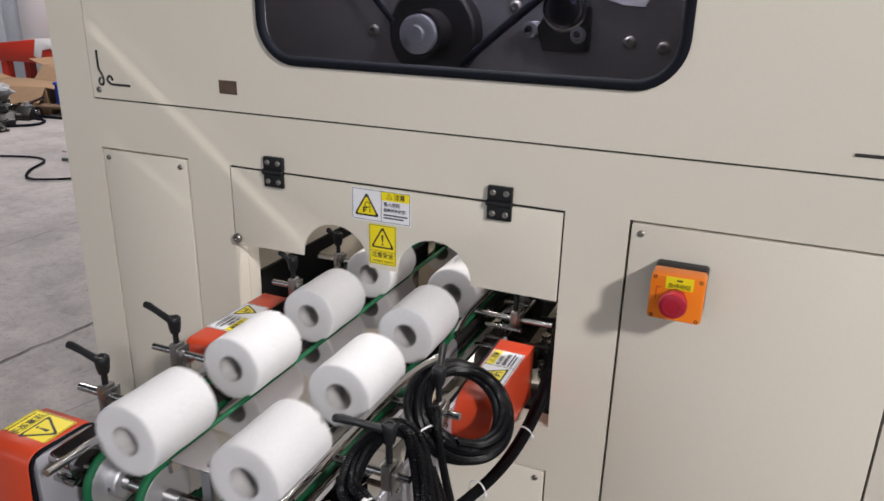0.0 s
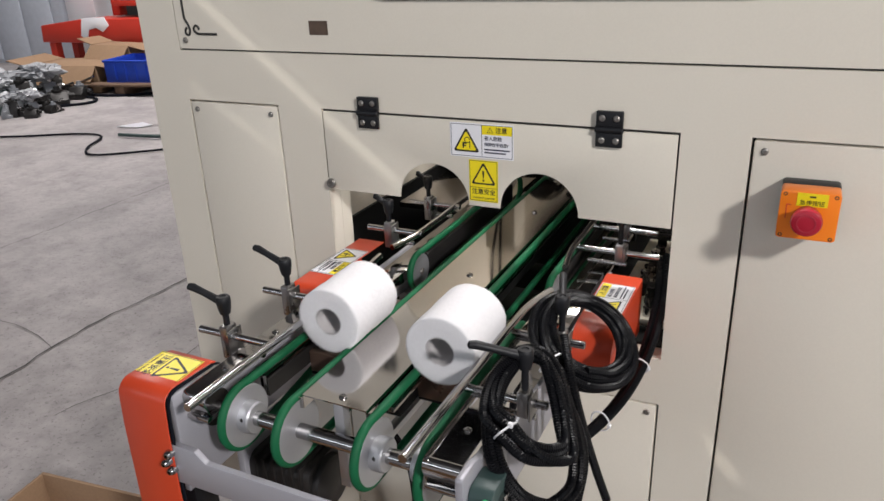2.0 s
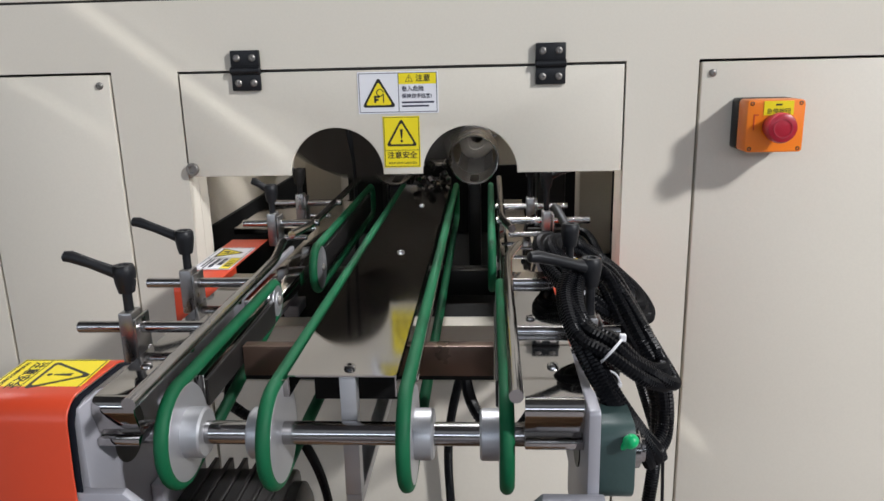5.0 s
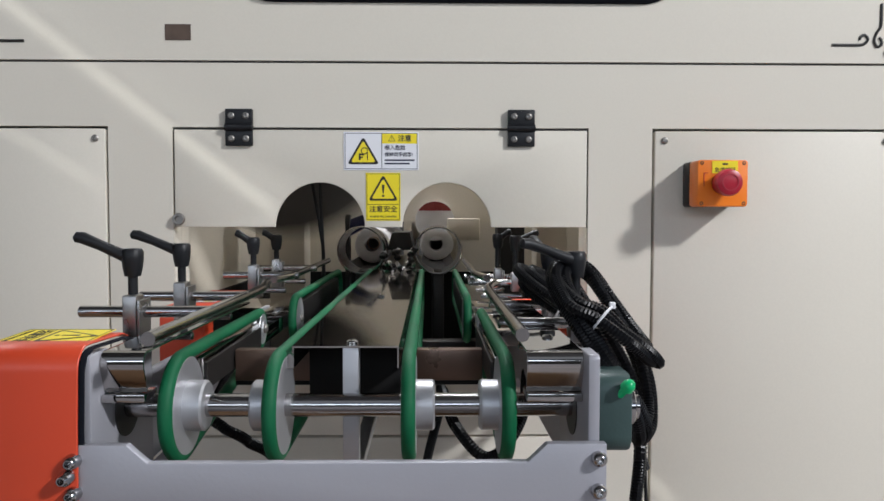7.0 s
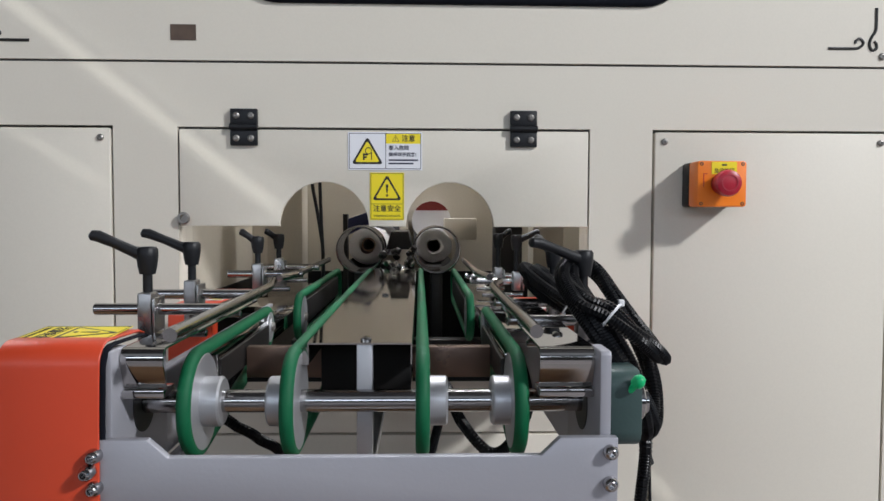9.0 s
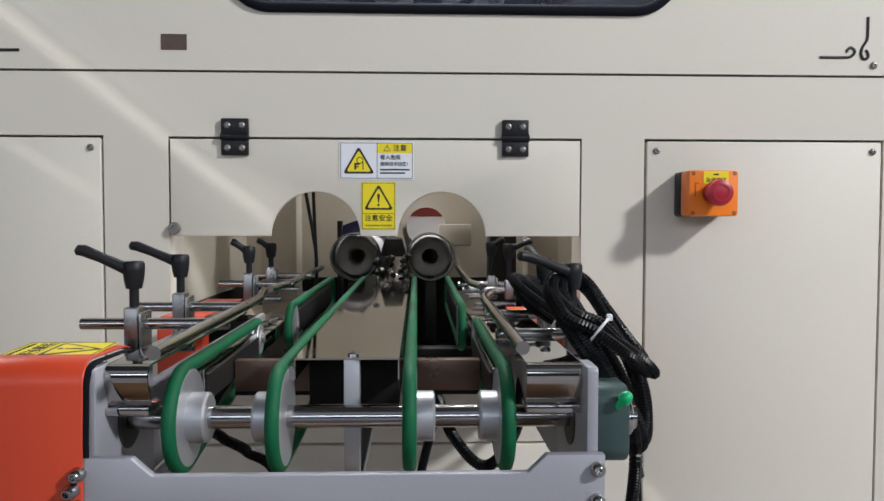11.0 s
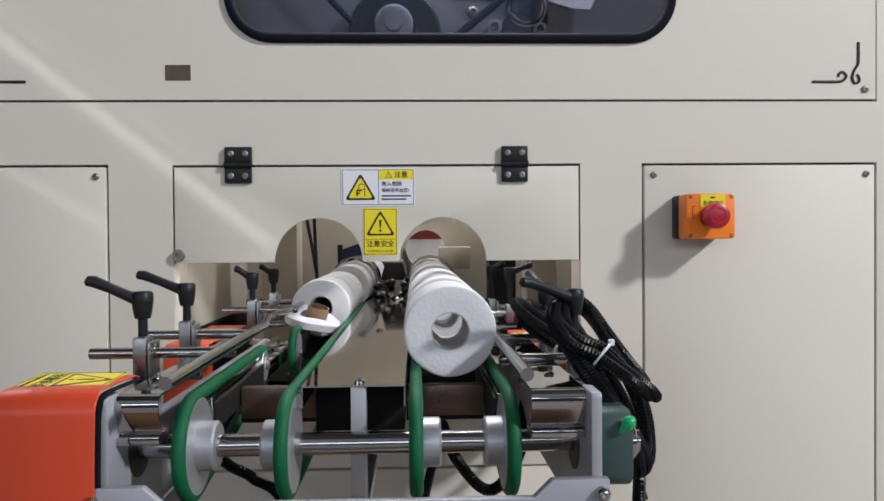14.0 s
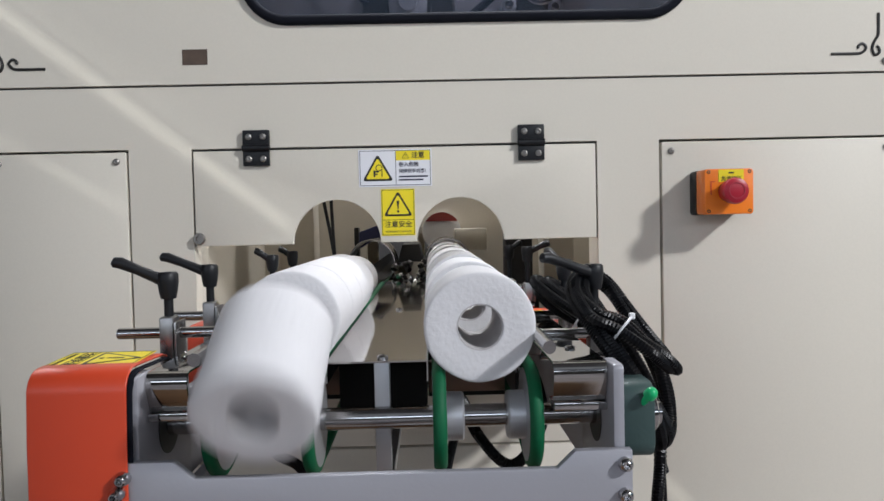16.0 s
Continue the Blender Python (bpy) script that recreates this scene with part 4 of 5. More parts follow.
def clamp(x, y, inner, outer, arm, z=0.7185, hub_z=0.757, lever=True):
    """Clamping block on its rod, with a ratchet lever; arm is the way from hub to tip."""
    s = 1 if x > 0 else -1
    blk = part("clamp_block", box(x - 0.006, x + 0.006, y - 0.009, y + 0.009, 0.690, z + 0.014, 0.0022), BRUSHED, conveyor, "polished clamping block with rod")
    part("clamp_plate", box(x + 0.0075, x + 0.0095, y - 0.012, y + 0.012, 0.690, z + 0.010, 0.0005), BRUSHED, blk)
    part("clamp_rod", rod((outer, y - 0.0005, z), (inner, y - 0.0005, z), 0.0047, 16), CHROME, blk, "stainless cross rod")
    part("clamp_rod", rod((x + 0.01, y + 0.004, z - 0.020), (inner - s * -0.018, y + 0.004, z - 0.020), 0.0035, 12), CHROME, blk)
    if not lever:
        return
    part("lever_stem", rod((x, y, z + 0.010), (x, y, hub_z), 0.0038, 12), BLACK, blk)
    bm = lathe((x, y, hub_z - 0.010), (0, 0, 1), [(0, 0), (0, 0.0062), (0.006, 0.0075), (0.014, 0.0085), (0.020, 0.0085), (0.022, 0.007), (0.022, 0.004), (0.0205, 0.0035), (0.0205, 0)], 16)
    a = Vector(arm)
    p0 = Vector((x, y, hub_z + 0.004))
    pts = [p0, p0 + a * 0.25, p0 + a * 0.55 + Vector((0, 0, 0.001)), p0 + a * 0.85 + Vector((0, 0, 0.0015)), p0 + a * 0.97, p0 + a]
    tube(pts, 0.005, 10, bm=bm, radii=[0.0062, 0.0046, 0.0042, 0.0048, 0.0042, 0.002])
    part("ratchet_lever", bm, BLACK, blk, "black plastic ratchet lever")


clamp(-0.176, -0.357, -0.112, -0.2185, (-0.042, -0.009, 0.018))
clamp(-0.176, -0.240, -0.112, -0.2160, (-0.048, 0.0, 0.017))
clamp(-0.168, 0.015, -0.109, -0.2070, (-0.022, -0.006, 0.014), hub_z=0.756)
clamp(-0.166, 0.150, -0.106, -0.2060, (-0.020, -0.004, 0.012), hub_z=0.756)
clamp(0.184, -0.335, 0.1185, 0.2085, (-0.050, -0.026, 0.016), z=0.706, hub_z=0.754)
clamp(0.182, -0.205, 0.1215, 0.2100, (-0.012, 0.040, 0.016), z=0.706, hub_z=0.752)
clamp(0.182, 0.085, 0.1155, 0.2400, (0.032, -0.006, 0.012), z=0.703, hub_z=0.757)
clamp(0.166, 0.180, 0.1145, 0.2200, (0.020, -0.004, 0.012), z=0.703, hub_z=0.757)


def belt_guard(name, m, wx, prof, label, group="orange guards"):
    """Orange guard bent from sheet; profile (y, z) of the outer skin, width along x."""
    g = thing(name, label, "guard", m, group=group)
    part("guard_skin", prism(prof, "x", -wx / 2, wx / 2, bevel=0.001), ORANGE, g, smooth=50)
    return g


def skin(outer, t):
    inner = []
    for i, p in enumerate(outer):
        a = Vector(outer[max(i - 1, 0)])
        b = Vector(outer[min(i + 1, len(outer) - 1)])
        d = (b - a).normalized()
        n = Vector((d.y, -d.x))
        inner.append((p[0] + n.x * t, p[1] + n.y * t))
    return list(outer) + inner[::-1]


# front guard over the drive belt
outer = [(-0.394, 0.7060), (-0.404, 0.7090), (-0.452, 0.7105)] + [(-0.459 + 0.017 * math.cos(radians(a)), 0.6935 + 0.017 * math.sin(radians(a))) for a in range(90, 181, 10)] + [(-0.478, 0.66), (-0.479, 0.55), (-0.480, 0.42)]
front_guard = belt_guard("drive_guard", pose(-0.1985, 0, 0), 0.067, skin(outer, -0.0018), "orange-red bent sheet guard over the drive belt, with a yellow sticker")
part("guard_lining", prism(skin([(y + 0.0035, z - 0.0035) for y, z in outer], -0.0015), "x", 0.0310, 0.0360, bevel=0.0004), RUBBER, front_guard, "black rubber edge lining", smooth=50)
part("guard_back", box(-0.0315, 0.0285, -0.455, -0.42, 0.44, 0.69, 0.004), BLACK, front_guard, "black inside of the drive")
part("guard_bracket", box(-0.032, 0.0285, -0.47, -0.44, 0.43, 0.445), DARK, front_guard)
part("guard_arm", box(-0.012, 0.036, -0.44, -0.42, 0.602, 0.622, 0.002), GREY_PAINT, front_guard)


tall_sign(pose(-0.200, -0.4325, 0.7106, -88, 0, 0) @ pose(0, 0, 0, 0, 90, 0), 0.050, 0.063)

# rear guards beside the opening
outer = [(0.005, 0.700), (-0.165, 0.700)] + [(-0.168 + 0.012 * math.cos(radians(a)), 0.688 + 0.012 * math.sin(radians(a))) for a in range(90, 181, 15)] + [(-0.181, 0.66), (-0.181, 0.62)]
gl = belt_guard("belt_guard", pose(-0.197, 0, 0), 0.046, skin(outer, -0.0016), "orange-red belt guard with a white and yellow sticker beside the outfeed")
part("guard_side", box(-0.0228, -0.0212, -0.175, 0.004, 0.622, 0.697), ORANGE, gl)
part("guard_arm", box(0.0, 0.04, -0.15, -0.06, 0.61, 0.625), GREY_PAINT, gl)
part("guard_arm", box(-0.02, 0.02, -0.17, -0.0, 0.608, 0.620), GREY_PAINT, gl)
outer = [(0.048, 0.684), (-0.098, 0.684)] + [(-0.10 + 0.042 * math.cos(radians(a)), 0.642 + 0.042 * math.sin(radians(a))) for a in range(90, 271, 15)] + [(0.048, 0.600)]
gr = belt_guard("belt_guard", pose(0.199, 0, 0), 0.052, skin(outer, -0.0016), "orange-red rounded belt guard with a warning sticker, under coiled conduits")
part("guard_side", prism([(0.047, 0.601), (0.047, 0.683)] + [(-0.10 + 0.041 * math.cos(radians(a)), 0.642 + 0.041 * math.sin(radians(a))) for a in range(90, 271, 15)], "x", 0.0240, 0.0256), ORANGE, gr)
part("guard_side", prism([(0.047, 0.601), (0.047, 0.683)] + [(-0.10 + 0.041 * math.cos(radians(a)), 0.642 + 0.041 * math.sin(radians(a))) for a in range(90, 271, 15)], "x", -0.0256, -0.0240), ORANGE, gr)
part("guard_arm", box(-0.03, 0.0, -0.05, 0.03, 0.585, 0.5985), GREY_PAINT, gr)


wide_sign(pose(-0.197, -0.088, 0.7006, -90, 0, 0) @ pose(0, 0, 0, 0, 90, 0) @ Matrix.Diagonal((0.98, 1, 0.88, 1)))
wide_sign(pose(0.199, -0.035, 0.6846, -90, 0, 0) @ pose(0, 0, 0, 0, -90, 0) @ Matrix.Diagonal((0.98, 1, 0.95, 1)))


# ---- coiled conduits ----
def conduit(ctrl, closed=False, r=0.0050, pitch=0.0025):
    """Corrugated tube: narrow grooves between rounded ribs."""
    pts = spline(ctrl, pitch / 2, closed)
    if closed and len(pts) % 2:
        pts = pts[:-1]
    radii = [r if i % 2 else r * 0.87 for i in range(len(pts))]
    return tube(pts, r, 8, closed=closed, radii=radii)


def coil(centre, d1, d2, turns, seed, spread, start=0.0):
    rng = random.Random(seed)
    d1, d2 = Vector(d1), Vector(d2)
    nrm = d1.cross(d2).normalized()
    ctrl, n = [], 10
    size = [rng.uniform(0.70, 1.03) for _ in range(turns + 2)]
    lift = [rng.uniform(-1, 1) * spread for _ in range(turns + 2)]
    slide = [Vector((rng.uniform(-1, 1), rng.uniform(-1, 1), rng.uniform(-1, 1))) * 0.0055 for _ in range(turns + 2)]
    for i in range(turns * n + 1):
        a = 2 * math.pi * i / n + start
        t, f = divmod(i / n, 1)
        t = int(t)
        k = size[t] * (1 - f) + size[t + 1] * f + rng.uniform(-0.006, 0.006)
        off = nrm * (lift[t] * (1 - f) + lift[t + 1] * f + rng.uniform(-0.001, 0.001)) + slide[t] * (1 - f) + slide[t + 1] * f
        ctrl.append(Vector(centre) + d1 * k * math.cos(a) + d2 * k * math.sin(a) + off)
    return ctrl


def conduits():
    c = thing("coiled_conduits", "black corrugated cable conduits coiled and tied over the clamp levers", "cable")
    ring_a = (0.207, -0.188, 0.707)
    A1, A2 = Vector((0.051, 0.042, -0.029)), Vector((0.022, -0.072, -0.022))
    for seed, turns in ((3, 6), (8, 5)):
        part("conduit", conduit(coil(ring_a, A1, A2, turns, seed, 0.010, seed)), CONDUIT, c)
    part("conduit", conduit(coil(ring_a, A1 * 0.84, A2 * 0.86, 4, 14, 0.008, 2.0)), CONDUIT, c)
    # tied sheaf from the lever to a blunt tip, then long loops down past the bearing block
    sheaf = [(0.180, -0.322, 0.754), (0.166, -0.362, 0.744), (0.172, -0.396, 0.728), (0.190, -0.408, 0.719), (0.213, -0.409, 0.701), (0.231, -0.396, 0.687), (0.240, -0.372, 0.682), (0.229, -0.346, 0.700), (0.212, -0.326, 0.728), (0.198, -0.316, 0.749)]
    hang = [(0.176, -0.326, 0.754), (0.164, -0.360, 0.742), (0.172, -0.398, 0.722), (0.189, -0.423, 0.694), (0.211, -0.424, 0.662), (0.226, -0.404, 0.634), (0.233, -0.376, 0.620), (0.244, -0.357, 0.628), (0.244, -0.344, 0.662), (0.230, -0.330, 0.702), (0.204, -0.316, 0.744)]
    rng = random.Random(21)
    top = Vector((0.186, -0.322, 0.750))
    for path, reaches in ((sheaf, (1.0, 0.93, 0.86, 0.97)), (hang, (1.0, 1.03, 0.90))):
        for k, reach in enumerate(reaches):
            off = Vector((0.0035 * (k - 1.5), rng.uniform(-0.006, 0.006), rng.uniform(-0.005, 0.005)))
            ctrl = [top + (Vector(p) - top) * reach + off + Vector([rng.uniform(-0.0016, 0.0016) for _ in range(3)]) for p in path]
            part("conduit", conduit(ctrl, closed=True), CONDUIT, c)
    part("conduit", conduit([(0.196, -0.245, 0.738), (0.214, -0.272, 0.702), (0.231, -0.284, 0.656), (0.246, -0.286, 0.610), (0.2606, -0.281, 0.5624)]), CONDUIT, c)
    trunk = [(0.185, -0.29, 0.610), (0.212, -0.23, 0.592), (0.238, -0.13, 0.592), (0.250, -0.04, 0.612), (0.250, 0.05, 0.645), (0.235, 0.16, 0.665), (0.21, 0.30, 0.60), (0.20, 0.36, 0.486)]
    for k in (-1, 1):
        part("conduit", conduit([(x + 0.005 * k, y, z + 0.004 * k) for x, y, z in trunk], r=0.0058, pitch=0.003), CONDUIT, c)
    part("cable", tube(spline([(0.2606, -0.281, 0.5624), (0.263, -0.280, 0.50), (0.262, -0.29, 0.40), (0.266, -0.30, 0.30)], 0.02), 0.0016, 8), BLACK, c)
    t1 = [(0.215, -0.30, 0.70), (0.236, -0.310, 0.66), (0.243, -0.322, 0.63), (0.240, -0.335, 0.59), (0.2365, -0.33, 0.52), (0.238, -0.33, 0.40), (0.24, -0.30, 0.20), (0.25, -0.20, 0.03), (0.24, 0.03, 0.012)]
    part("conduit", conduit(t1, r=0.0058, pitch=0.003), CONDUIT, c)
    on = lambda c0, u, v, a: (Vector(c0) + (u * math.cos(a) + v * math.sin(a)) * 0.95, v * math.cos(a) - u * math.sin(a))
    pa, wa = on(ring_a, A1, A2, radians(135))
    for p, ax, ra, rb in (((0.190, -0.405, 0.719), (0.72, -0.30, -0.60), 0.0125, 0.0125), (pa, wa, 0.015, 0.014), ((0.226, -0.18, 0.591), (0.3, 1.0, 0.0), 0.0125, 0.0125), ((0.247, -0.06, 0.606), (0.1, 1.0, 0.25), 0.0125, 0.0125)):
        u, v, w = basis(ax)
        ring = [Vector(p) + u * ra * math.cos(q) + v * rb * math.sin(q) for q in [2 * math.pi * i / 18 for i in range(18)]]
        tie = part("cable_tie", tube(ring, 0.0011, 6, closed=True), TIE, c, "white nylon cable tie")
        head = Vector(p) + u * ra * 0.6 + v * rb * 0.8
        part("tie_head", box(head.x - 0.0022, head.x + 0.0022, head.y - 0.0022, head.y + 0.0022, head.z - 0.002, head.z + 0.003, 0.0008), TIE, tie)


conduits()


def under_cable(pts, r):
    c = thing("machine_cable", "black conduit looping under the conveyor", "cable")
    part("conduit", conduit(pts, r=r, pitch=0.003), CONDUIT, c)


under_cable([(0.172, -0.12, 0.62), (0.155, -0.20, 0.585), (0.120, -0.24, 0.560), (0.088, -0.22, 0.585), (0.075, -0.12, 0.60), (0.074, -0.05, 0.56), (0.05, -0.02, 0.42), (0.06, -0.02, 0.20), (0.06, -0.02, 0.008)], 0.0062)
under_cable([(-0.150, -0.14, 0.64), (-0.148, -0.24, 0.608), (-0.132, -0.26, 0.596), (-0.112, -0.25, 0.580), (-0.09, -0.20, 0.53), (-0.09, -0.10, 0.35), (-0.10, -0.08, 0.008)], 0.0056)


# ---- inside the saw ----
def saw_inside():
    ins = thing("saw_drive", "dark steel drive plate with pulley, roller and bolts behind the window", "machine part")
    part("drive_plate", box(-0.38, 0.455, 0.150, 0.165, 1.02, 1.50, 0.003), PLATE_GREY, ins, "dark oily steel plate")
    part("plate_foot", box(0.30, 0.455, 0.1655, 0.20, 1.02, 1.05, 0.002), DARK, ins)
    wheel = part("drive_wheel", lathe((0.02, 0.149, 1.112), (0, -1, 0), [(0, 0), (0, 0.068), (0.03, 0.068), (0.034, 0.064), (0.034, 0.034), (0.07, 0.032), (0.07, 0)], 40), DARK, ins, "dark drive wheel")
    part("wheel_hub", lathe((0.02, 0.0785, 1.112), (0, -1, 0), [(0, 0.027), (0.010, 0.027), (0.012, 0.023), (0.012, 0.013), (0.020, 0.012), (0.020, 0)], 28), GREY_METAL, wheel, "turned steel hub")
    rl = part("tension_roller", lathe((0.214, 0.149, 1.151), (0, -1, 0), [(0, 0), (0, 0.030), (0.03, 0.030), (0.032, 0.027), (0.032, 0.024), (0.034, 0.022), (0.034, 0.016), (0.044, 0.0155), (0.044, 0)], 30), CHROME, ins, "bright tension roller")
    part("roller_arm", prism([(0.186, 1.095), (0.246, 1.095), (0.246, 1.15), (0.238, 1.165), (0.200, 1.165), (0.176, 1.125)], "y", 0.120, 0.148, bevel=0.002), DARK, ins)
    for p in ((0.137, 1.151), (0.300, 1.110), (-0.09, 1.11), (0.345, 1.105)):
        screw((p[0], 0.149, p[1]), (0, -1, 0), 0.009, "plate_bolt", ins, SCREW, h=0.008)
    for bx, bz in ((0.167, 1.122), (0.235, 1.118)):
        boss = part("roller_boss", lathe((bx, 0.149, bz), (0, -1, 0), [(0, 0), (0, 0.011), (0.030, 0.011), (0.031, 0.009), (0.031, 0)], 20), GREY_METAL, ins)
        screw((bx, 0.118, bz), (0, -1, 0), 0.0065, "boss_screw", boss, CHROME, h=0.005)
    part("drive_belt", tube([(-0.19, 0.115, 1.28), (-0.0905, 0.115, 1.177), (-0.040, 0.115, 1.125)], 0.0045, 8), RUBBER, ins)
    part("drive_belt", tube([(0.075, 0.112, 1.075), (0.112, 0.112, 1.107), (0.198, 0.112, 1.178), (0.27, 0.112, 1.24)], 0.0058, 8), RUBBER, ins)
    # white plates put the brightness of openings into their colour
    part("bright_opening_plate", prism([(0.108, 1.1725), (0.195, 1.1695), (0.215, 1.22), (0.095, 1.22)], "y", 0.146, 0.1495), WHITE, ins, "white plate in place of a bright opening")
    part("bright_opening_plate", prism([(0.252, 1.168), (0.285, 1.158), (0.315, 1.156), (0.333, 1.19), (0.335, 1.22), (0.25, 1.22)], "y", 0.146, 0.1495), WHITE, ins, "white plate in place of a bright opening")


saw_inside()
# unseen lamp added to brighten what stands behind the window
window_lamp = thing("added_drive_lamp", "unseen short white tube lamp added to brighten the saw drive", "lamp")
part("lamp_body", box(-0.05, 0.30, 0.085, 0.115, 1.47, 1.49, 0.003), WHITE, window_lamp)
part("tube", rod((-0.04, 0.10, 1.462), (0.29, 0.10, 1.462), 0.006, 12), LAMP_GLOW, window_lamp)
part("lamp_stay", box(0.12, 0.14, 0.1155, 0.1495, 1.47, 1.49), DARK, window_lamp)
area_lamp("added_drive_light", pose(0.12, 0.10, 1.452), 6.0, 0.34, 0.02)


def saw_clamp(x):
    """Bright clamping sleeve through which a log leaves the saw."""
    c = thing("log_clamp", "bright steel clamping sleeve for a paper log inside the saw", "clamp", pose(x, 0, 0), group="log clamps")
    part("sleeve", lathe((0, 0.50, 0.729), (0, 1, 0), [(0, 0.0440), (0, 0.0465), (0.004, 0.0478), (0.05, 0.0478), (0.052, 0.0462), (0.070, 0.0462), (0.072, 0.0478), (0.12, 0.0478), (0.12, 0.0440)], 40, closed=True), CHROME, c)
    part("clamp_foot", box(-0.012, 0.012, 0.52, 0.60, 0.48, 0.686, 0.002), DARK, c)


def log_trough(x):
    t = thing("log_trough", "dark steel trough carrying a paper log through the saw", "trough", pose(x, 0, 0), group="log troughs")
    part("trough_sheet", prism([(-0.035, 0.700), (-0.018, 0.681), (0.018, 0.681), (0.035, 0.700), (0.037, 0.698), (0.019, 0.678), (-0.019, 0.678), (-0.037, 0.698)], "y", 0.63, 1.85), DARK, t)
    for y in (0.70, 1.2):
        part("trough_leg", box(-0.01, 0.01, y - 0.01, y + 0.01, 0.48, 0.6785), DARK, t)


log_trough(-0.0735)
log_trough(0.0780)
# unseen lamp added to light the chamber's back
added_chamber_lamp = thing("added_chamber_lamp", "unseen white tube lamp added to brighten the saw chamber", "lamp")
part("lamp_body", box(-0.25, 0.30, 0.86, 0.90, 1.62, 1.65, 0.004), WHITE, added_chamber_lamp)
part("tube", rod((-0.24, 0.88, 1.61), (0.29, 0.88, 1.61), 0.009, 12), LAMP_GLOW, added_chamber_lamp)
part("lamp_stay", box(0.02, 0.04, 0.90, 0.9495, 1.60, 1.65), DARK, added_chamber_lamp)
area_lamp("added_chamber_light", pose(0.02, 0.88, 1.59), 7, 0.5, 0.03)
saw_clamp(-0.0735)
saw_clamp(0.0780)


def chain_block():
    c = thing("drive_chain", "dark greasy drive chain and sprockets between the logs", "machine part")
    rng = random.Random(4)
    for i in range(26):
        x, y, z = rng.uniform(-0.028, 0.032), rng.uniform(0.425, 0.50), rng.uniform(0.690, 0.735)
        part("chain_link", lathe((x, y, z), (rng.uniform(-1, 1), rng.uniform(-1, 0), rng.uniform(-1, 1)), [(0, 0), (0, 0.006), (0.008, 0.006), (0.008, 0.003), (0.009, 0)], 10), CHROME if i % 3 == 0 else DARK, c)
    part("chain_bed", box(-0.034, 0.034, 0.425, 0.52, 0.48, 0.695, 0.002), DARK, c)
    part("chain_cover", prism([(-0.022, 0.73), (0.030, 0.73), (0.022, 0.765), (-0.012, 0.765)], "y", 0.50, 0.68, bevel=0.001), DARK, c)


chain_block()


def hanging_wire(x, y, sway):
    w = thing("hanging_wire", "thin black wire hanging inside the saw", "cable")
    part("wire", tube(spline([(x, y, 1.0), (x + sway * 0.2, y, 0.88), (x + sway, y, 0.78), (x + sway * 1.3, y + 0.01, 0.70), (x + sway, y, 0.49)], 0.02), 0.0032, 8), BLACK, w)


hanging_wire(-0.162, 0.42, 0.02)
hanging_wire(-0.142, 0.42, 0.004)


def blue_sleeve():
    b = thing("blue_cover", "dark blue plastic cover behind the paper log", "cover")
    part("shell", prism([(-0.118, 0.752), (-0.116, 0.790), (-0.070, 0.806), (-0.048, 0.776), (-0.075, 0.776)], "y", 0.70, 0.76, bevel=0.003), NAVY, b, "dark blue bent cover")
    part("stay", box(-0.128, -0.118, 0.71, 0.74, 0.48, 0.80), DARK, b)
    part("stay", box(-0.1175, -0.112, 0.71, 0.74, 0.755, 0.770), DARK, b)


blue_sleeve()

# spinning orbital saw blade
blade = thing("orbital_saw", "large dark round saw blade sweeping behind the outfeed openings", "saw blade")
part("disc", lathe((0, 0, 0), (0, 1, 0), [(0, 0), (0, 0.222), (0.0008, 0.226), (0.0016, 0.222), (0.0016, 0)], 64), BLADE, blade)
part("blade_hub", lathe((0, -0.012, 0), (0, 1, 0), [(0, 0), (0, 0.045), (0.012, 0.05), (0.012, 0)], 32), DARK, blade)


# ---- paper rolls ----
ROLL_R, CORE_R, ROLL_L = 0.0415, 0.0176, 0.093
LANE_X = {"L": -0.0735, "R": 0.0780}
LANE_Z = {"L": 0.7275, "R": 0.7265}


def roll_mesh():
    r, c, h = ROLL_R, CORE_R, ROLL_L / 2
    rng = random.Random(2)
    bm = bmesh.new()
    prof = [(-h, c), (-h, c + 0.008), (-h - 0.0004, (c + r) / 2), (-h, r - 0.0028), (-h + 0.0003, r - 0.0012), (-h + 0.0010, r - 0.0003), (-h + 0.0030, r)]
    prof += [(-h + 0.003 + (2 * h - 0.006) * k / 8, r + rng.uniform(-0.0003, 0.0003)) for k in range(1, 8)]
    prof += [(-a, b) for a, b in prof[:7][::-1]]
    lathe((0, 0, 0), (0, 1, 0), prof, 56, bm)
    lathe((0, 0, 0), (0, 1, 0), [(-h + 0.0002, c), (h - 0.0002, c)], 40, bm)
    for v in bm.verts:
        k = math.hypot(v.co.x, v.co.z)
        if k > r * 0.9:
            a = math.atan2(v.co.z, v.co.x)
            s = 1 + 0.011 * math.sin(a * 2 + 0.7) + 0.006 * math.sin(3 * a + v.co.y * 20) + 0.004 * math.sin(7 * a + 1.1)
            v.co.x, v.co.z = v.co.x * s, v.co.z * s
    return bm


def core_mesh(half):
    return lathe((0, 0, 0), (0, 1, 0), [(-half, CORE_R - 0.0001), (-half, CORE_R - 0.0012), (half, CORE_R - 0.0012), (half, CORE_R - 0.0001)], 36, closed=True)


roll_0 = thing("toilet_roll", "white embossed toilet paper roll with a grey cardboard core", "toilet roll", pose(0, 3, 0.06), group="cut rolls")
part("paper", roll_mesh(), PAPER, roll_0, smooth=50)
part("core", core_mesh(ROLL_L / 2 - 0.0008), CORE, roll_0, "grey cardboard tube", smooth=50)


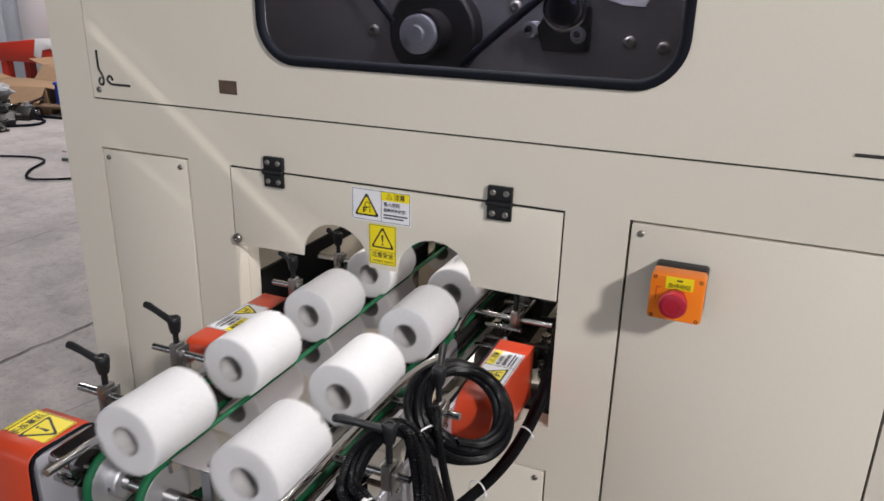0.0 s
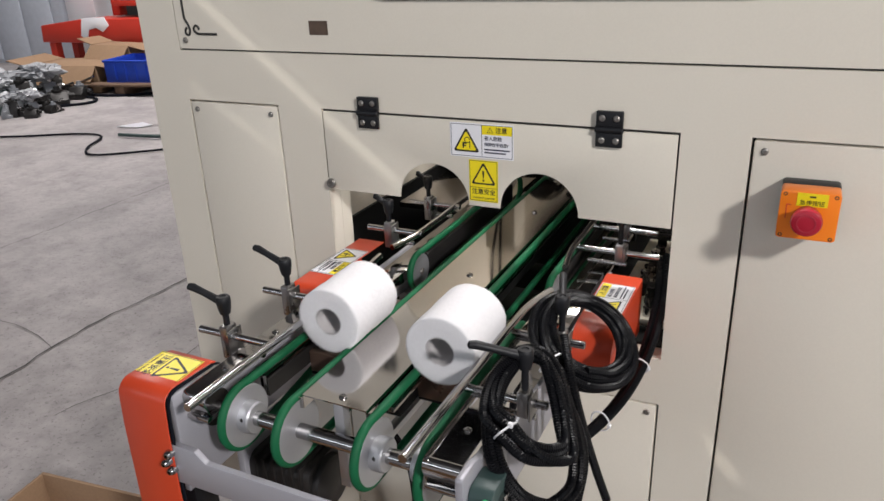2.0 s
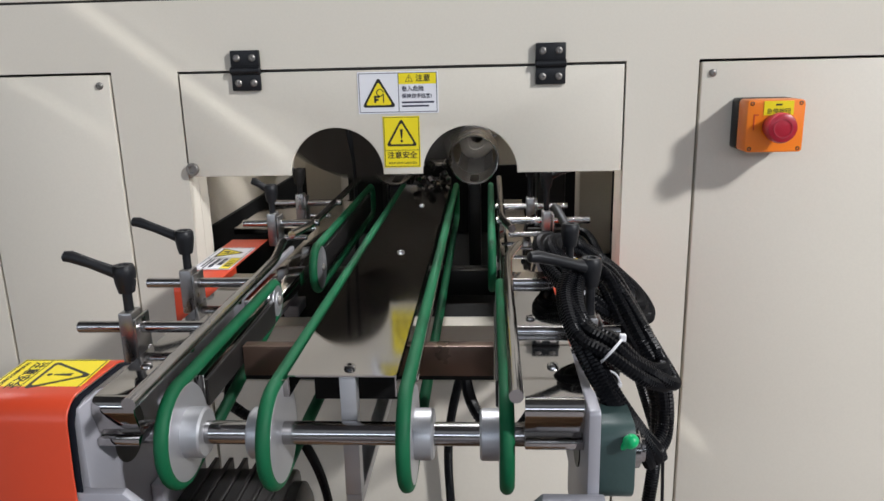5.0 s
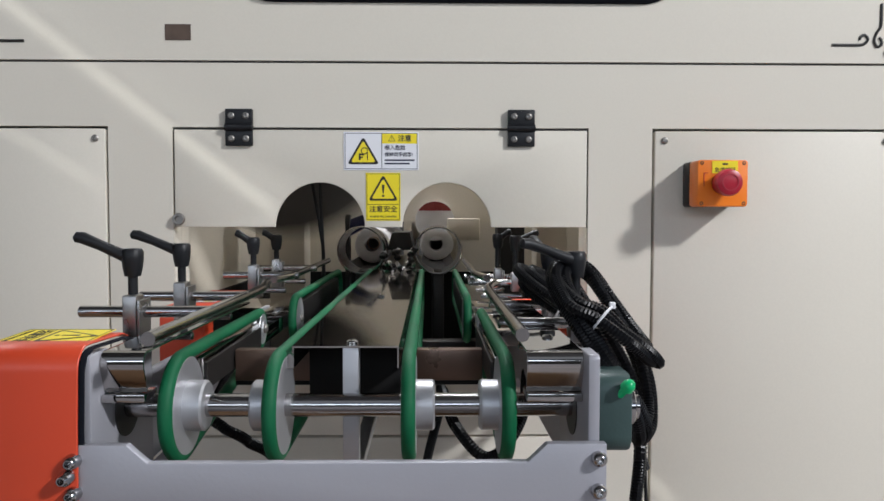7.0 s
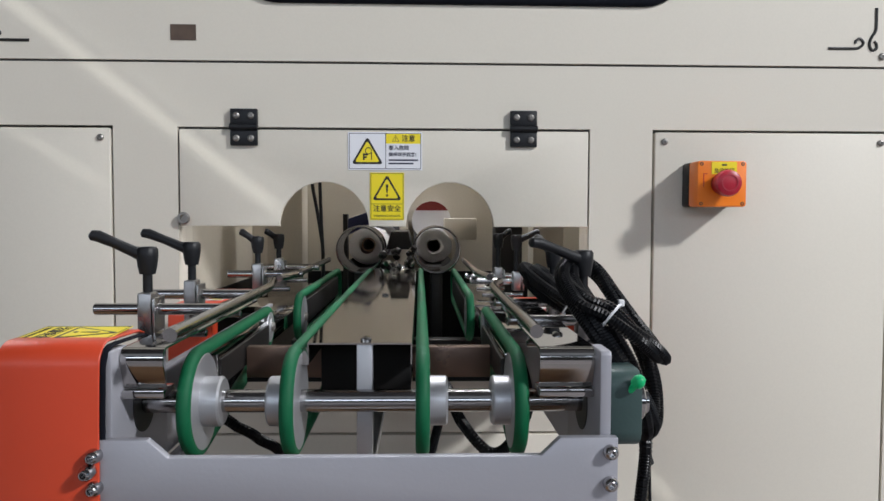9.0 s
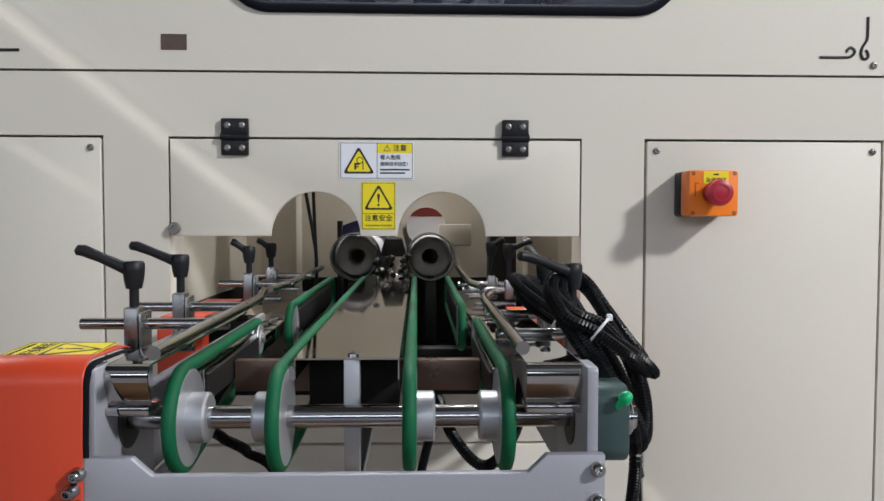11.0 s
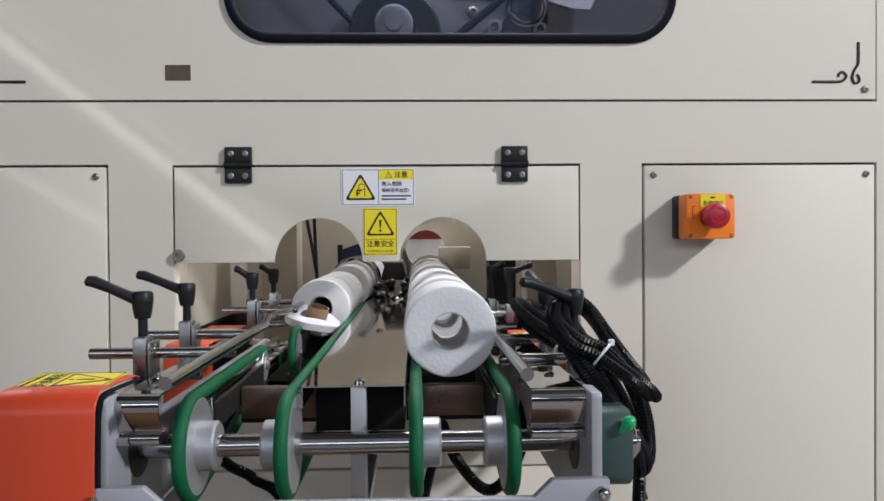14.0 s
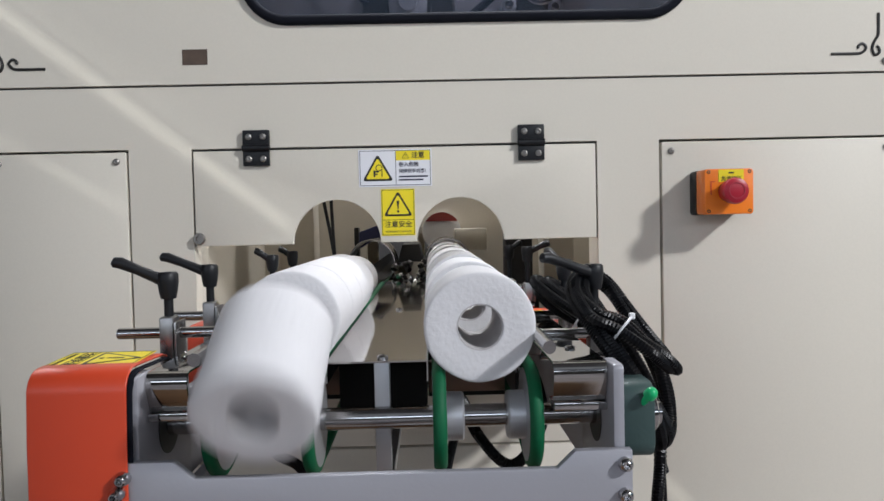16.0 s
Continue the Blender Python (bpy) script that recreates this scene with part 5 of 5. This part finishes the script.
def slice_mesh(seed, t=0.013):
    rng = random.Random(seed)
    bm = lathe((0, 0, 0), (0, 1, 0), [(-t / 2, CORE_R + 0.001), (-t / 2, ROLL_R - 0.006), (-t / 2 + 0.002, ROLL_R - 0.003), (t / 2 - 0.002, ROLL_R - 0.003), (t / 2, ROLL_R - 0.006), (t / 2, CORE_R + 0.001)], 36, closed=True)
    for v in bm.verts:
        a = math.atan2(v.co.z, v.co.x)
        s = 1 + 0.03 * math.sin(3 * a + seed) + rng.uniform(-0.012, 0.012)
        v.co = Vector((v.co.x * s, v.co.y + 0.0022 * math.sin(2 * a + seed), v.co.z * s))
    return bm


def trim_slice(seed):
    s = thing("trim_slice", "thin ragged white slice trimmed off a paper log", "paper slice", pose(0.3, 3, 0.02), group="trimmed slices")
    part("paper", slice_mesh(seed), PAPER_END, s, smooth=50)
    return s


slice_left = trim_slice(1)
part("core_ring", lathe((0.004, -0.004, 0.002), (0, 1, 0), [(-0.016, CORE_R - 0.003), (-0.016, CORE_R - 0.0042), (0.004, CORE_R - 0.0042), (0.004, CORE_R - 0.003)], 30, closed=True), KRAFT, slice_left, "short brown ring of cardboard core", smooth=50)
slice_right = trim_slice(2)
slice_tail = trim_slice(3)


# ---- carton under the outfeed ----
def carton():
    c = thing("open_carton", "large open brown cardboard carton catching rolls under the outfeed", "carton", pose(-0.724, -0.298, 0, 0, 0, 7))
    x0, x1, y0, y1, h, t = 0.0, 0.93, -0.82, 0.0, 0.30, 0.006
    part("carton_bottom", box(x0, x1, y0, y1, 0.0, t), KRAFT, c)
    part("carton_wall", box(x0, x1, y1 - t, y1, t, h, 0.001), KRAFT, c)
    part("carton_wall", box(x0, x1, y0, y0 + t, t, h, 0.001), KRAFT, c)
    part("carton_wall", box(x0, x0 + t, y0 + t, y1 - t, t, h, 0.001), KRAFT, c)
    part("carton_wall", box(x1 - t, x1, y0 + t, y1 - t, t, h, 0.001), KRAFT, c)


carton()


# ---- far end of the hall ----
def crate(m):
    c = thing("blue_crate", "blue plastic stacking crate on a low pallet", "crate", m)
    w, d, h, t = 0.36, 0.26, 0.21, 0.012
    bm = box(-w, w, -d, d, 0, t)
    part("bottom", bm, BLUE, c)
    for a in ((-w, w, -d, -d + t), (-w, w, d - t, d), (-w, -w + t, -d + t, d - t), (w - t, w, -d + t, d - t)):
        part("side", box(*a, t, h, 0.003), BLUE, c)
    part("rim", tube([(-w, -d, h), (w, -d, h), (w, d, h), (-w, d, h)], 0.014, 8, closed=True), BLUE, c)
    for x in (-0.24, -0.12, 0.0, 0.12, 0.24):
        part("rib", box(x - 0.008, x + 0.008, -d - 0.012, -d, 0.02, h - 0.02), BLUE, c)


def pallet(m):
    p = thing("wooden_pallet", "low rough wooden pallet on the concrete floor", "pallet", m)
    for y in (-0.4, -0.2, 0, 0.2, 0.4):
        part("board", box(-0.6, 0.6, y - 0.07, y + 0.07, 0.085, 0.105, 0.003), WOOD, p)
    for x in (-0.5, 0, 0.5):
        part("runner", box(x - 0.05, x + 0.05, -0.45, 0.45, 0.0, 0.085, 0.003), WOOD, p)


def box_carton(m, s=(0.42, 0.3, 0.34)):
    c = thing("cardboard_box", "open brown cardboard box with loose flaps", "box", m)
    w, d, h = s
    part("body", box(-w, w, -d, d, 0, h, 0.004), KRAFT, c)
    for sx, a in ((-1, 14), (1, 9)):
        b = box(0, sx * 0.2, -d, d, -0.003, 0.003)
        f = part("flap", b, KRAFT, c)
        f.matrix_basis = pose(sx * w, 0, h, 0, a * sx * sx, 0)
    f = part("flap", box(-w, w, -0.2, 0, -0.003, 0.003), KRAFT, c)
    f.matrix_basis = pose(0, -d, h, 48, 0, 0)


def casting(m, rng):
    t = thing("machine_casting", "grey and dark machine casting among parts on the floor", "machine part", m, group="machine parts")
    w, d, h = rng.uniform(0.07, 0.18), rng.uniform(0.06, 0.14), rng.uniform(0.07, 0.30)
    mat = rng.choice((DARK, DARK, GREY_METAL, GREY_METAL, GREEN_IRON))
    k = rng.uniform(0.4, 0.8)
    part("casting", prism([(-w, 0), (w, 0), (w, h * 0.25), (w * k, h * 0.35), (w * k, h), (-w * k * 0.7, h), (-w, h * 0.45)], "y", -d, d, bevel=0.008), mat, t)
    part("flange", lathe((0, -d, h * 0.6), (0, -1, 0), [(0, 0), (0, d * 0.5), (0.02, d * 0.5), (0.02, d * 0.3), (0.07, d * 0.25), (0.07, 0)], 16), rng.choice((DARK, GREY_METAL, CHROME)), t)
    part("boss", lathe((0, 0, h), (0, 0, 1), [(0, 0), (0, d * 0.6), (0.02, d * 0.6), (0.02, d * 0.35), (0.06, d * 0.3), (0.06, 0)], 16), rng.choice((DARK, GREY_METAL)), t)


def scrap_pile(m):
    rng = random.Random(9)
    for i in range(26):
        x, y = rng.uniform(-0.9, 0.9), rng.uniform(-0.5, 0.5)
        casting(m @ pose(x, y, 0, 0, 0, rng.uniform(0, 180)), rng)
    for i in range(9):
        x, y = rng.uniform(-0.8, 0.6), rng.uniform(-0.45, 0.4)
        t = thing("steel_bar", "bare grey steel bar lying across machine parts", "steel bar", group="steel bars")
        t.matrix_basis = m
        end = (x + rng.uniform(0.3, 0.6), y + rng.uniform(-0.3, 0.3), rng.uniform(0.15, 0.42))
        part("bar", rod((x, y, 0.02), end, rng.uniform(0.012, 0.026), 8), rng.choice((GREY_METAL, DARK, CHROME, POLY)), t)
    for i in range(3):
        t = thing("plastic_film", "crumpled grey plastic film over machine parts", "plastic film", m @ pose(-0.5 + 0.45 * i, -0.12, 0.20 + 0.08 * i), group="plastic films")
        bm = bmesh.new()
        bmesh.ops.create_icosphere(bm, subdivisions=4, radius=0.20)
        for v in bm.verts:
            n = noise.noise(v.co * 7 + Vector((i, 0, 0))) * 0.55 + noise.noise(v.co * 21) * 0.35
            v.co = v.co * (1 + n)
            v.co = Vector((v.co.x * 1.3, v.co.y, v.co.z * 0.55))
        part("film", bm, POLY, t, smooth=20)


def red_bench(m):
    b = thing("red_workbench", "red painted steel workbench against the far end", "workbench", m)
    part("top_panel", prism([(-0.86, 0.33), (-0.84, 0.50), (-0.3, 0.56), (0.95, 0.58), (0.95, 0.33)], "y", -0.2, 0.2, bevel=0.01), CRIMSON, b)
    for x in (0.02, 0.85):
        part("upright", box(x - 0.05, x + 0.05, 0.0, 0.1, 0.58, 1.5, 0.006), CRIMSON, b)
    for z in (0.68, 0.92, 1.2):
        part("shelf", box(0.08, 0.79, -0.1, 0.18, z, z + 0.05, 0.004), CRIMSON, b)
        part("grey_tray", box(0.16, 0.70, -0.08, 0.12, z + 0.051, z + 0.15, 0.01), GREY_METAL, b)
    for x in (-0.75, 0.85):
        for y in (-0.14, 0.14):
            part("leg", box(x - 0.04, x + 0.04, y - 0.04, y + 0.04, 0, 0.33), CRIMSON, b)


def floor_hose(pts, r, label, material=None):
    h = thing("floor_hose", label, "hose")
    part("hose", tube(spline(pts, 0.05), r, 8), material or RUBBER, h)


crate(pose(-4.95, 4.05, 0.1055, 0, 0, 12) @ Matrix.Diagonal((0.86, 0.86, 0.86, 1)))
pallet(pose(-5.1, 4.15, 0, 0, 0, 12))
box_carton(pose(-5.75, 3.95, 0, 0, 0, 14), (0.36, 0.26, 0.24))
box_carton(pose(-5.60, 4.34, 0, 0, 0, -4), (0.27, 0.13, 0.36))
scrap_pile(pose(-5.75, 3.22, 0, 0, 0, 38) @ Matrix.Diagonal((0.66, 0.66, 0.72, 1)))
scrap_pile(pose(-5.32, 2.92, 0, 0, 0, 20) @ Matrix.Diagonal((0.40, 0.40, 0.42, 1)))
red_bench(pose(-6.05, 4.74, 0, 0, 0, 4))
tagged(part("white_cloth", prism([(-0.20, 0.40), (-0.12, 0.36), (-0.08, 0.46), (0.02, 0.48), (0.10, 0.44), (0.19, 0.50), (0.15, 0.585), (-0.15, 0.57)], "y", -0.325, -0.317, bevel=0.002), WHITE), "white cloth hanging over the red bench edge", "cloth").matrix_basis = pose(-6.16, 4.85, 0.0, 0, 0, 4)
# cabinet shape added in place of a pale stretch of the far wall
cab = thing("pale_wall_stand_in", "stand-in for the pale blue-grey far wall, shaped as a tall steel cabinet", "cabinet", pose(-7.5, 5.4, 0, 0, 0, 8))
part("body", box(-1.30, 0.45, -0.3, 0.3, 0, 1.9, 0.01), PALE_BLUE, cab)
for x in (-1.28, -0.85, -0.42, 0.01):
    leaf = part("door", box(x, x + 0.41, -0.315, -0.3, 0.05, 1.85, 0.004), PALE_BLUE, cab)
    part("door_handle", box(x + 0.36, x + 0.375, -0.335, -0.315, 0.95, 1.07, 0.003), DARK, leaf)
floor_hose([(-5.3, 2.05, 0.012), (-4.54, 2.28, 0.012), (-4.1, 2.5, 0.012), (-3.86, 2.50, 0.012), (-3.70, 2.25, 0.012), (-3.52, 2.12, 0.012), (-3.31, 2.24, 0.012), (-3.1, 2.45, 0.012), (-2.9, 2.8, 0.012)], 0.0075, "thin black hose lying in a curve on the concrete floor")
floor_hose([(-5.8, 3.0, 0.012), (-5.3, 3.1, 0.012), (-5.0, 3.35, 0.012), (-5.15, 3.55, 0.012), (-5.6, 3.5, 0.012), (-5.9, 3.3, 0.012)], 0.011, "black hose coiled beside the machine parts")
floor_hose([(-5.6, 3.6, 0.012), (-5.0, 3.7, 0.012), (-4.75, 3.95, 0.012), (-5.0, 4.1, 0.012), (-5.4, 3.95, 0.012)], 0.012, "black hose coiled beside the machine parts")
floor_hose([(-3.75, 2.55, 0.02), (-3.45, 2.60, 0.02), (-3.2, 2.72, 0.02), (-2.9, 2.95, 0.02)], 0.012, "green webbing strap lying on the floor", GREEN_IRON)
sp = thing("paper_scrap", "white paper scrap on the concrete floor", "paper scrap")
part("sheet", prism([(-4.03, 2.78), (-3.84, 2.80), (-3.80, 2.90), (-3.95, 2.95)], "z", 0.004, 0.007), WHITE, sp)
pl = thing("strap_buckle", "white plastic buckle on a green strap", "buckle")
part("buckle", box(-3.30, -3.14, 2.62, 2.72, 0.002, 0.07, 0.01), WHITE, pl)
stand = thing("pole_stand", "dark steel pole stand on the workshop floor", "stand")
part("pole", rod((-3.64, 3.0, 0.02), (-3.85, 2.95, 2.0), 0.028, 12), DARK, stand)
part("foot", rod((-3.66, 3.0, 0.02), (-3.1, 3.3, 0.02), 0.018, 10), DARK, stand)


# ---- lamps ----
# unseen lights: main lamp high on the right, added soft fills from above and from the south, added lamps over the far
# end
hall_lamp(3.75, -2.80, 3.80, 225, 0.36, (0.3, 0, 0.8))
fill_light(pose(-1.1, -5.2, 4.58), 25, 9.0, 3.6)
fill_light(look((-1.0, -7.9, 2.80), (0, 0, 1.0)), 190, 17.0, 0.8)
hall_lamp(-3.3, 3.4, 4.2, 170, 0.6)
hall_lamp(-5.6, 3.9, 4.1, 120, 0.6)


# ---- what moves ----
BELT_V = 0.335
DROP_Y = -0.490


def fall(y0, z0, tau):
    """A roll that tips over the end pulleys and drops into the carton."""
    tilt = min(86.0, 62.0 * (tau / 0.1) ** 1.25) if tau > 0 else 0.0
    rest = 0.052
    z = z0 - 0.10 * tau - 4.9 * tau * tau
    y = y0 + ROLL_L / 2 - 0.42 * tau
    if z < rest + 0.006:
        z = rest + 0.006
    return y, z, tilt


def sag(y):
    """How far a roll sinks between the belts where the left guide stands wide."""
    return float(np.interp(y, (-0.10, 0.03, 0.32, 0.42), (0, 1, 1, 0)))


def roll_rows(lane, front, drop, k):
    """Rows for a roll whose front face is at front(t) until it drops."""
    x, z0 = LANE_X[lane], LANE_Z[lane]
    rows, t = [], 0.0
    last = None
    while t < 16.0001:
        if drop is None or t <= drop:
            yf = front(t)
            k2 = sag(yf) if lane == "L" and t > 10 else 0.0
            m = pose(x - 0.016 * k2, yf + ROLL_L / 2, z0 - 0.015 * k2)
        else:
            tau = min(t - drop, 0.36)
            y, z, tilt = fall(front(drop), z0, tau)
            spread = max(0.0, min(1, (tau - 0.12) / 0.24))
            m = pose(x + spread * 0.10 * math.sin(k * 2.4), y - spread * 0.10 * (k % 3), z, tilt, 0, spread * 20 * math.sin(k * 1.7))
        rows.append((t, m))
        busy = drop is not None and drop - 0.05 <= t < drop + 0.42
        t = round(t + (1 / 30 if busy else 0.1), 5)
    if rows[-1][0] < 16.0:
        rows.append((16.0, rows[-1][1]))
    # thin out the stretches where nothing moves
    out = [rows[0]]
    for a, b, c in zip(rows, rows[1:], rows[2:]):
        if (b[1].translation - a[1].translation).length > 1e-6 or (c[1].translation - b[1].translation).length > 1e-6:
            out.append(b)
    out.append(rows[-1])
    return out


def glide(keys):
    """Straight lines between (time, value) keys."""
    ts, vs = [k[0] for k in keys], [k[1] for k in keys]
    return lambda t: float(np.interp(t, ts, vs))


def slice_rows(keys):
    return [(t, pose(*p)) for t, *p in keys]


def motions():
    made = []

    def add(lane, front, drop):
        k = len(made)
        made.append((lane, front, drop, k))

    # rolls of the log that is just running out: time at which each one drops
    for lane, drops in (("L", (0.177, 0.667, 1.165, 1.685, 2.55)), ("R", (0.170, 0.672, 1.18, 1.651, 2.515))):
        for d in drops:
            add(lane, lambda t, d=d: DROP_Y + 0.345 * (d - t), d + 0.035)
    # rolls of the next log: it waits in the clamps, then feeds out
    lag = glide([(12.0, 0.03), (12.3, 0.05), (12.7, 0.062), (13.0, 0.06), (13.5, 0.012), (14.2, 0.014), (14.5, 0), (14.8, 0.025), (14.98, 0.0)])
    dwell = glide([(10.6, 0.60), (11.05, 0.575), (11.45, 0.44)])
    right = (14.51, 14.985, 15.56, 16.18, 16.68, 17.19, 17.70, 18.21, 18.72)
    for i, d in enumerate(right):
        def front(t, d=d, i=i):
            wait = dwell(t) + 0.0945 * i
            run = DROP_Y + BELT_V * (d - t)
            if run > 0.44:
                run = 0.44 + (run - 0.44) * 0.62
            wait += 0.35 * min(1.0, max(0.0, 9.9 - t) / 1.5)
            if t > 12.0:
                run += lag(t)
            return min(wait, run)
        add("R", front, d if d < 16 else None)
    lead = glide([(0, 0.80), (8.3, 0.80), (9.9, 0.60), (10.6, 0.60), (11.05, 0.575), (11.45, 0.44), (11.6, 0.44), (12.3, 0.345), (13.0, 0.29), (13.5, 0.21), (14.0, 0.10), (14.2, 0.045), (14.5, -0.08), (14.8, -0.175), (15.2, -0.30), (15.5, -0.415), (15.66, DROP_Y), (15.9, -0.56), (16.0, -0.60), (17, -1.0)])
    for i in range(9):
        gap = 0.0955
        if i == 1:
            f = lambda t: lead(t) + 0.0955 if t < 15.5 else glide([(15.5, -0.3195), (15.66, -0.382), (15.8, -0.434), (15.952, DROP_Y)])(t)
            add("L", f, 15.942)
        elif i == 0:
            add("L", lead, 15.66)
        else:
            add("L", lambda t, i=i: min(lead(t) if t < 15.5 else lead(15.5) - (t - 15.5) * 0.30, 9) + gap * i, None)

    obs = [roll_0] + [copy_thing(roll_0, pose(0, 3, 0.06)) for _ in made[1:]]
    for ob, args in zip(obs, made):
        walk(ob, roll_rows(*args))

    # slices trimmed off the logs
    walk(slice_right, slice_rows([
        (0, 0.0780, 0.79, 0.732), (8.35, 0.0780, 0.79, 0.732), (9.9, 0.0780, 0.590, 0.7265), (10.6, 0.0780, 0.590, 0.7265), (11.05, 0.0780, 0.565, 0.7265), (11.5, 0.0780, 0.430, 0.732), (11.7, 0.0780, 0.40, 0.722, -45), (11.85, 0.0780, 0.365, 0.707, -86),
        (12.3, 0.0780, 0.225, 0.707, -86), (12.6, 0.0780, 0.110, 0.709, -84), (12.75, 0.084, 0.045, 0.692, -80), (12.85, 0.089, -0.01, 0.665, -70, 30), (12.95, 0.084, -0.05, 0.60, -50, 45),
        (13.05, 0.081, -0.06, 0.30, -20, 50), (13.15, 0.081, -0.06, 0.02, -80, 20), (16, 0.081, -0.06, 0.02, -80, 20)]))
    walk(slice_left, slice_rows([
        (0, -0.0735, 0.79, 0.732), (8.3, -0.0735, 0.79, 0.732), (9.9, -0.0735, 0.590, 0.7275), (10.6, -0.0735, 0.590, 0.7275), (11.05, -0.0735, 0.565, 0.7275), (11.5, -0.0735, 0.430, 0.732), (11.75, -0.078, 0.40, 0.722, -45), (11.9, -0.092, 0.355, 0.703, -80, 15),
        (12.3, -0.096, 0.305, 0.700, -80, 16), (13.0, -0.096, 0.250, 0.700, -80, 16), (13.5, -0.096, 0.170, 0.700, -80, 16), (14.0, -0.096, 0.060, 0.700, -80, 16), (14.2, -0.090, 0.005, 0.703, -80, 14), (14.5, -0.082, -0.115, 0.707, -84, 5), (14.8, -0.084, -0.212, 0.707, -84),
        (15.2, -0.084, -0.335, 0.709, -86), (15.4, -0.0735, -0.42, 0.690, -72), (15.5, -0.080, -0.50, 0.677, -10), (15.6, -0.078, -0.53, 0.630, 0, 20, 40), (15.7, -0.078, -0.54, 0.585, 20, 40, 60), (15.8, -0.075, -0.56, 0.40, 50, 50, 60), (15.95, -0.07, -0.58, 0.09, 70, 40, 60), (16, -0.07, -0.58, 0.09, 70, 40, 60)]))
    y0 = DROP_Y + BELT_V * 2.53 + ROLL_L + 0.02
    walk(slice_tail, slice_rows([
        (0, 0.094, y0, 0.735), (1.5, 0.094, y0 - BELT_V * 1.5, 0.735), (1.75, 0.097, y0 - BELT_V * 1.75, 0.733, 0, 10), (1.9, 0.094, -0.125, 0.70, 20, 30), (2.0, 0.083, -0.110, 0.60, 50, 40), (2.15, 0.083, -0.110, 0.35, 80, 30), (2.3, 0.083, -0.110, 0.02, 86, 20), (16, 0.083, -0.110, 0.02, 86, 20)]))

    # blade: one sweep every 0.507 s
    rows = []
    n = 8
    period, phase = 0.5085, 15.70
    count = int(16.0 / (period / n)) + 1
    for i in range(count + 1):
        t = min(16.0, i * period / n)
        a = 2 * math.pi * (t - phase) / period
        rows.append((t, pose(0.30 * math.sin(a), 0.475, 1.20 - 0.30 * math.cos(a))))
    walk(blade, rows)

    # pulleys turn with the belts
    for p, x in zip(pulleys, BELT_X):
        y, z, r = PULLEY
        spin = []
        for i in range(0, 107):
            t = min(16.0, i * 0.1515)
            spin.append((t, pose(x, y, z, math.degrees(BELT_V / r) * t)))
        walk(p, spin)


motions()
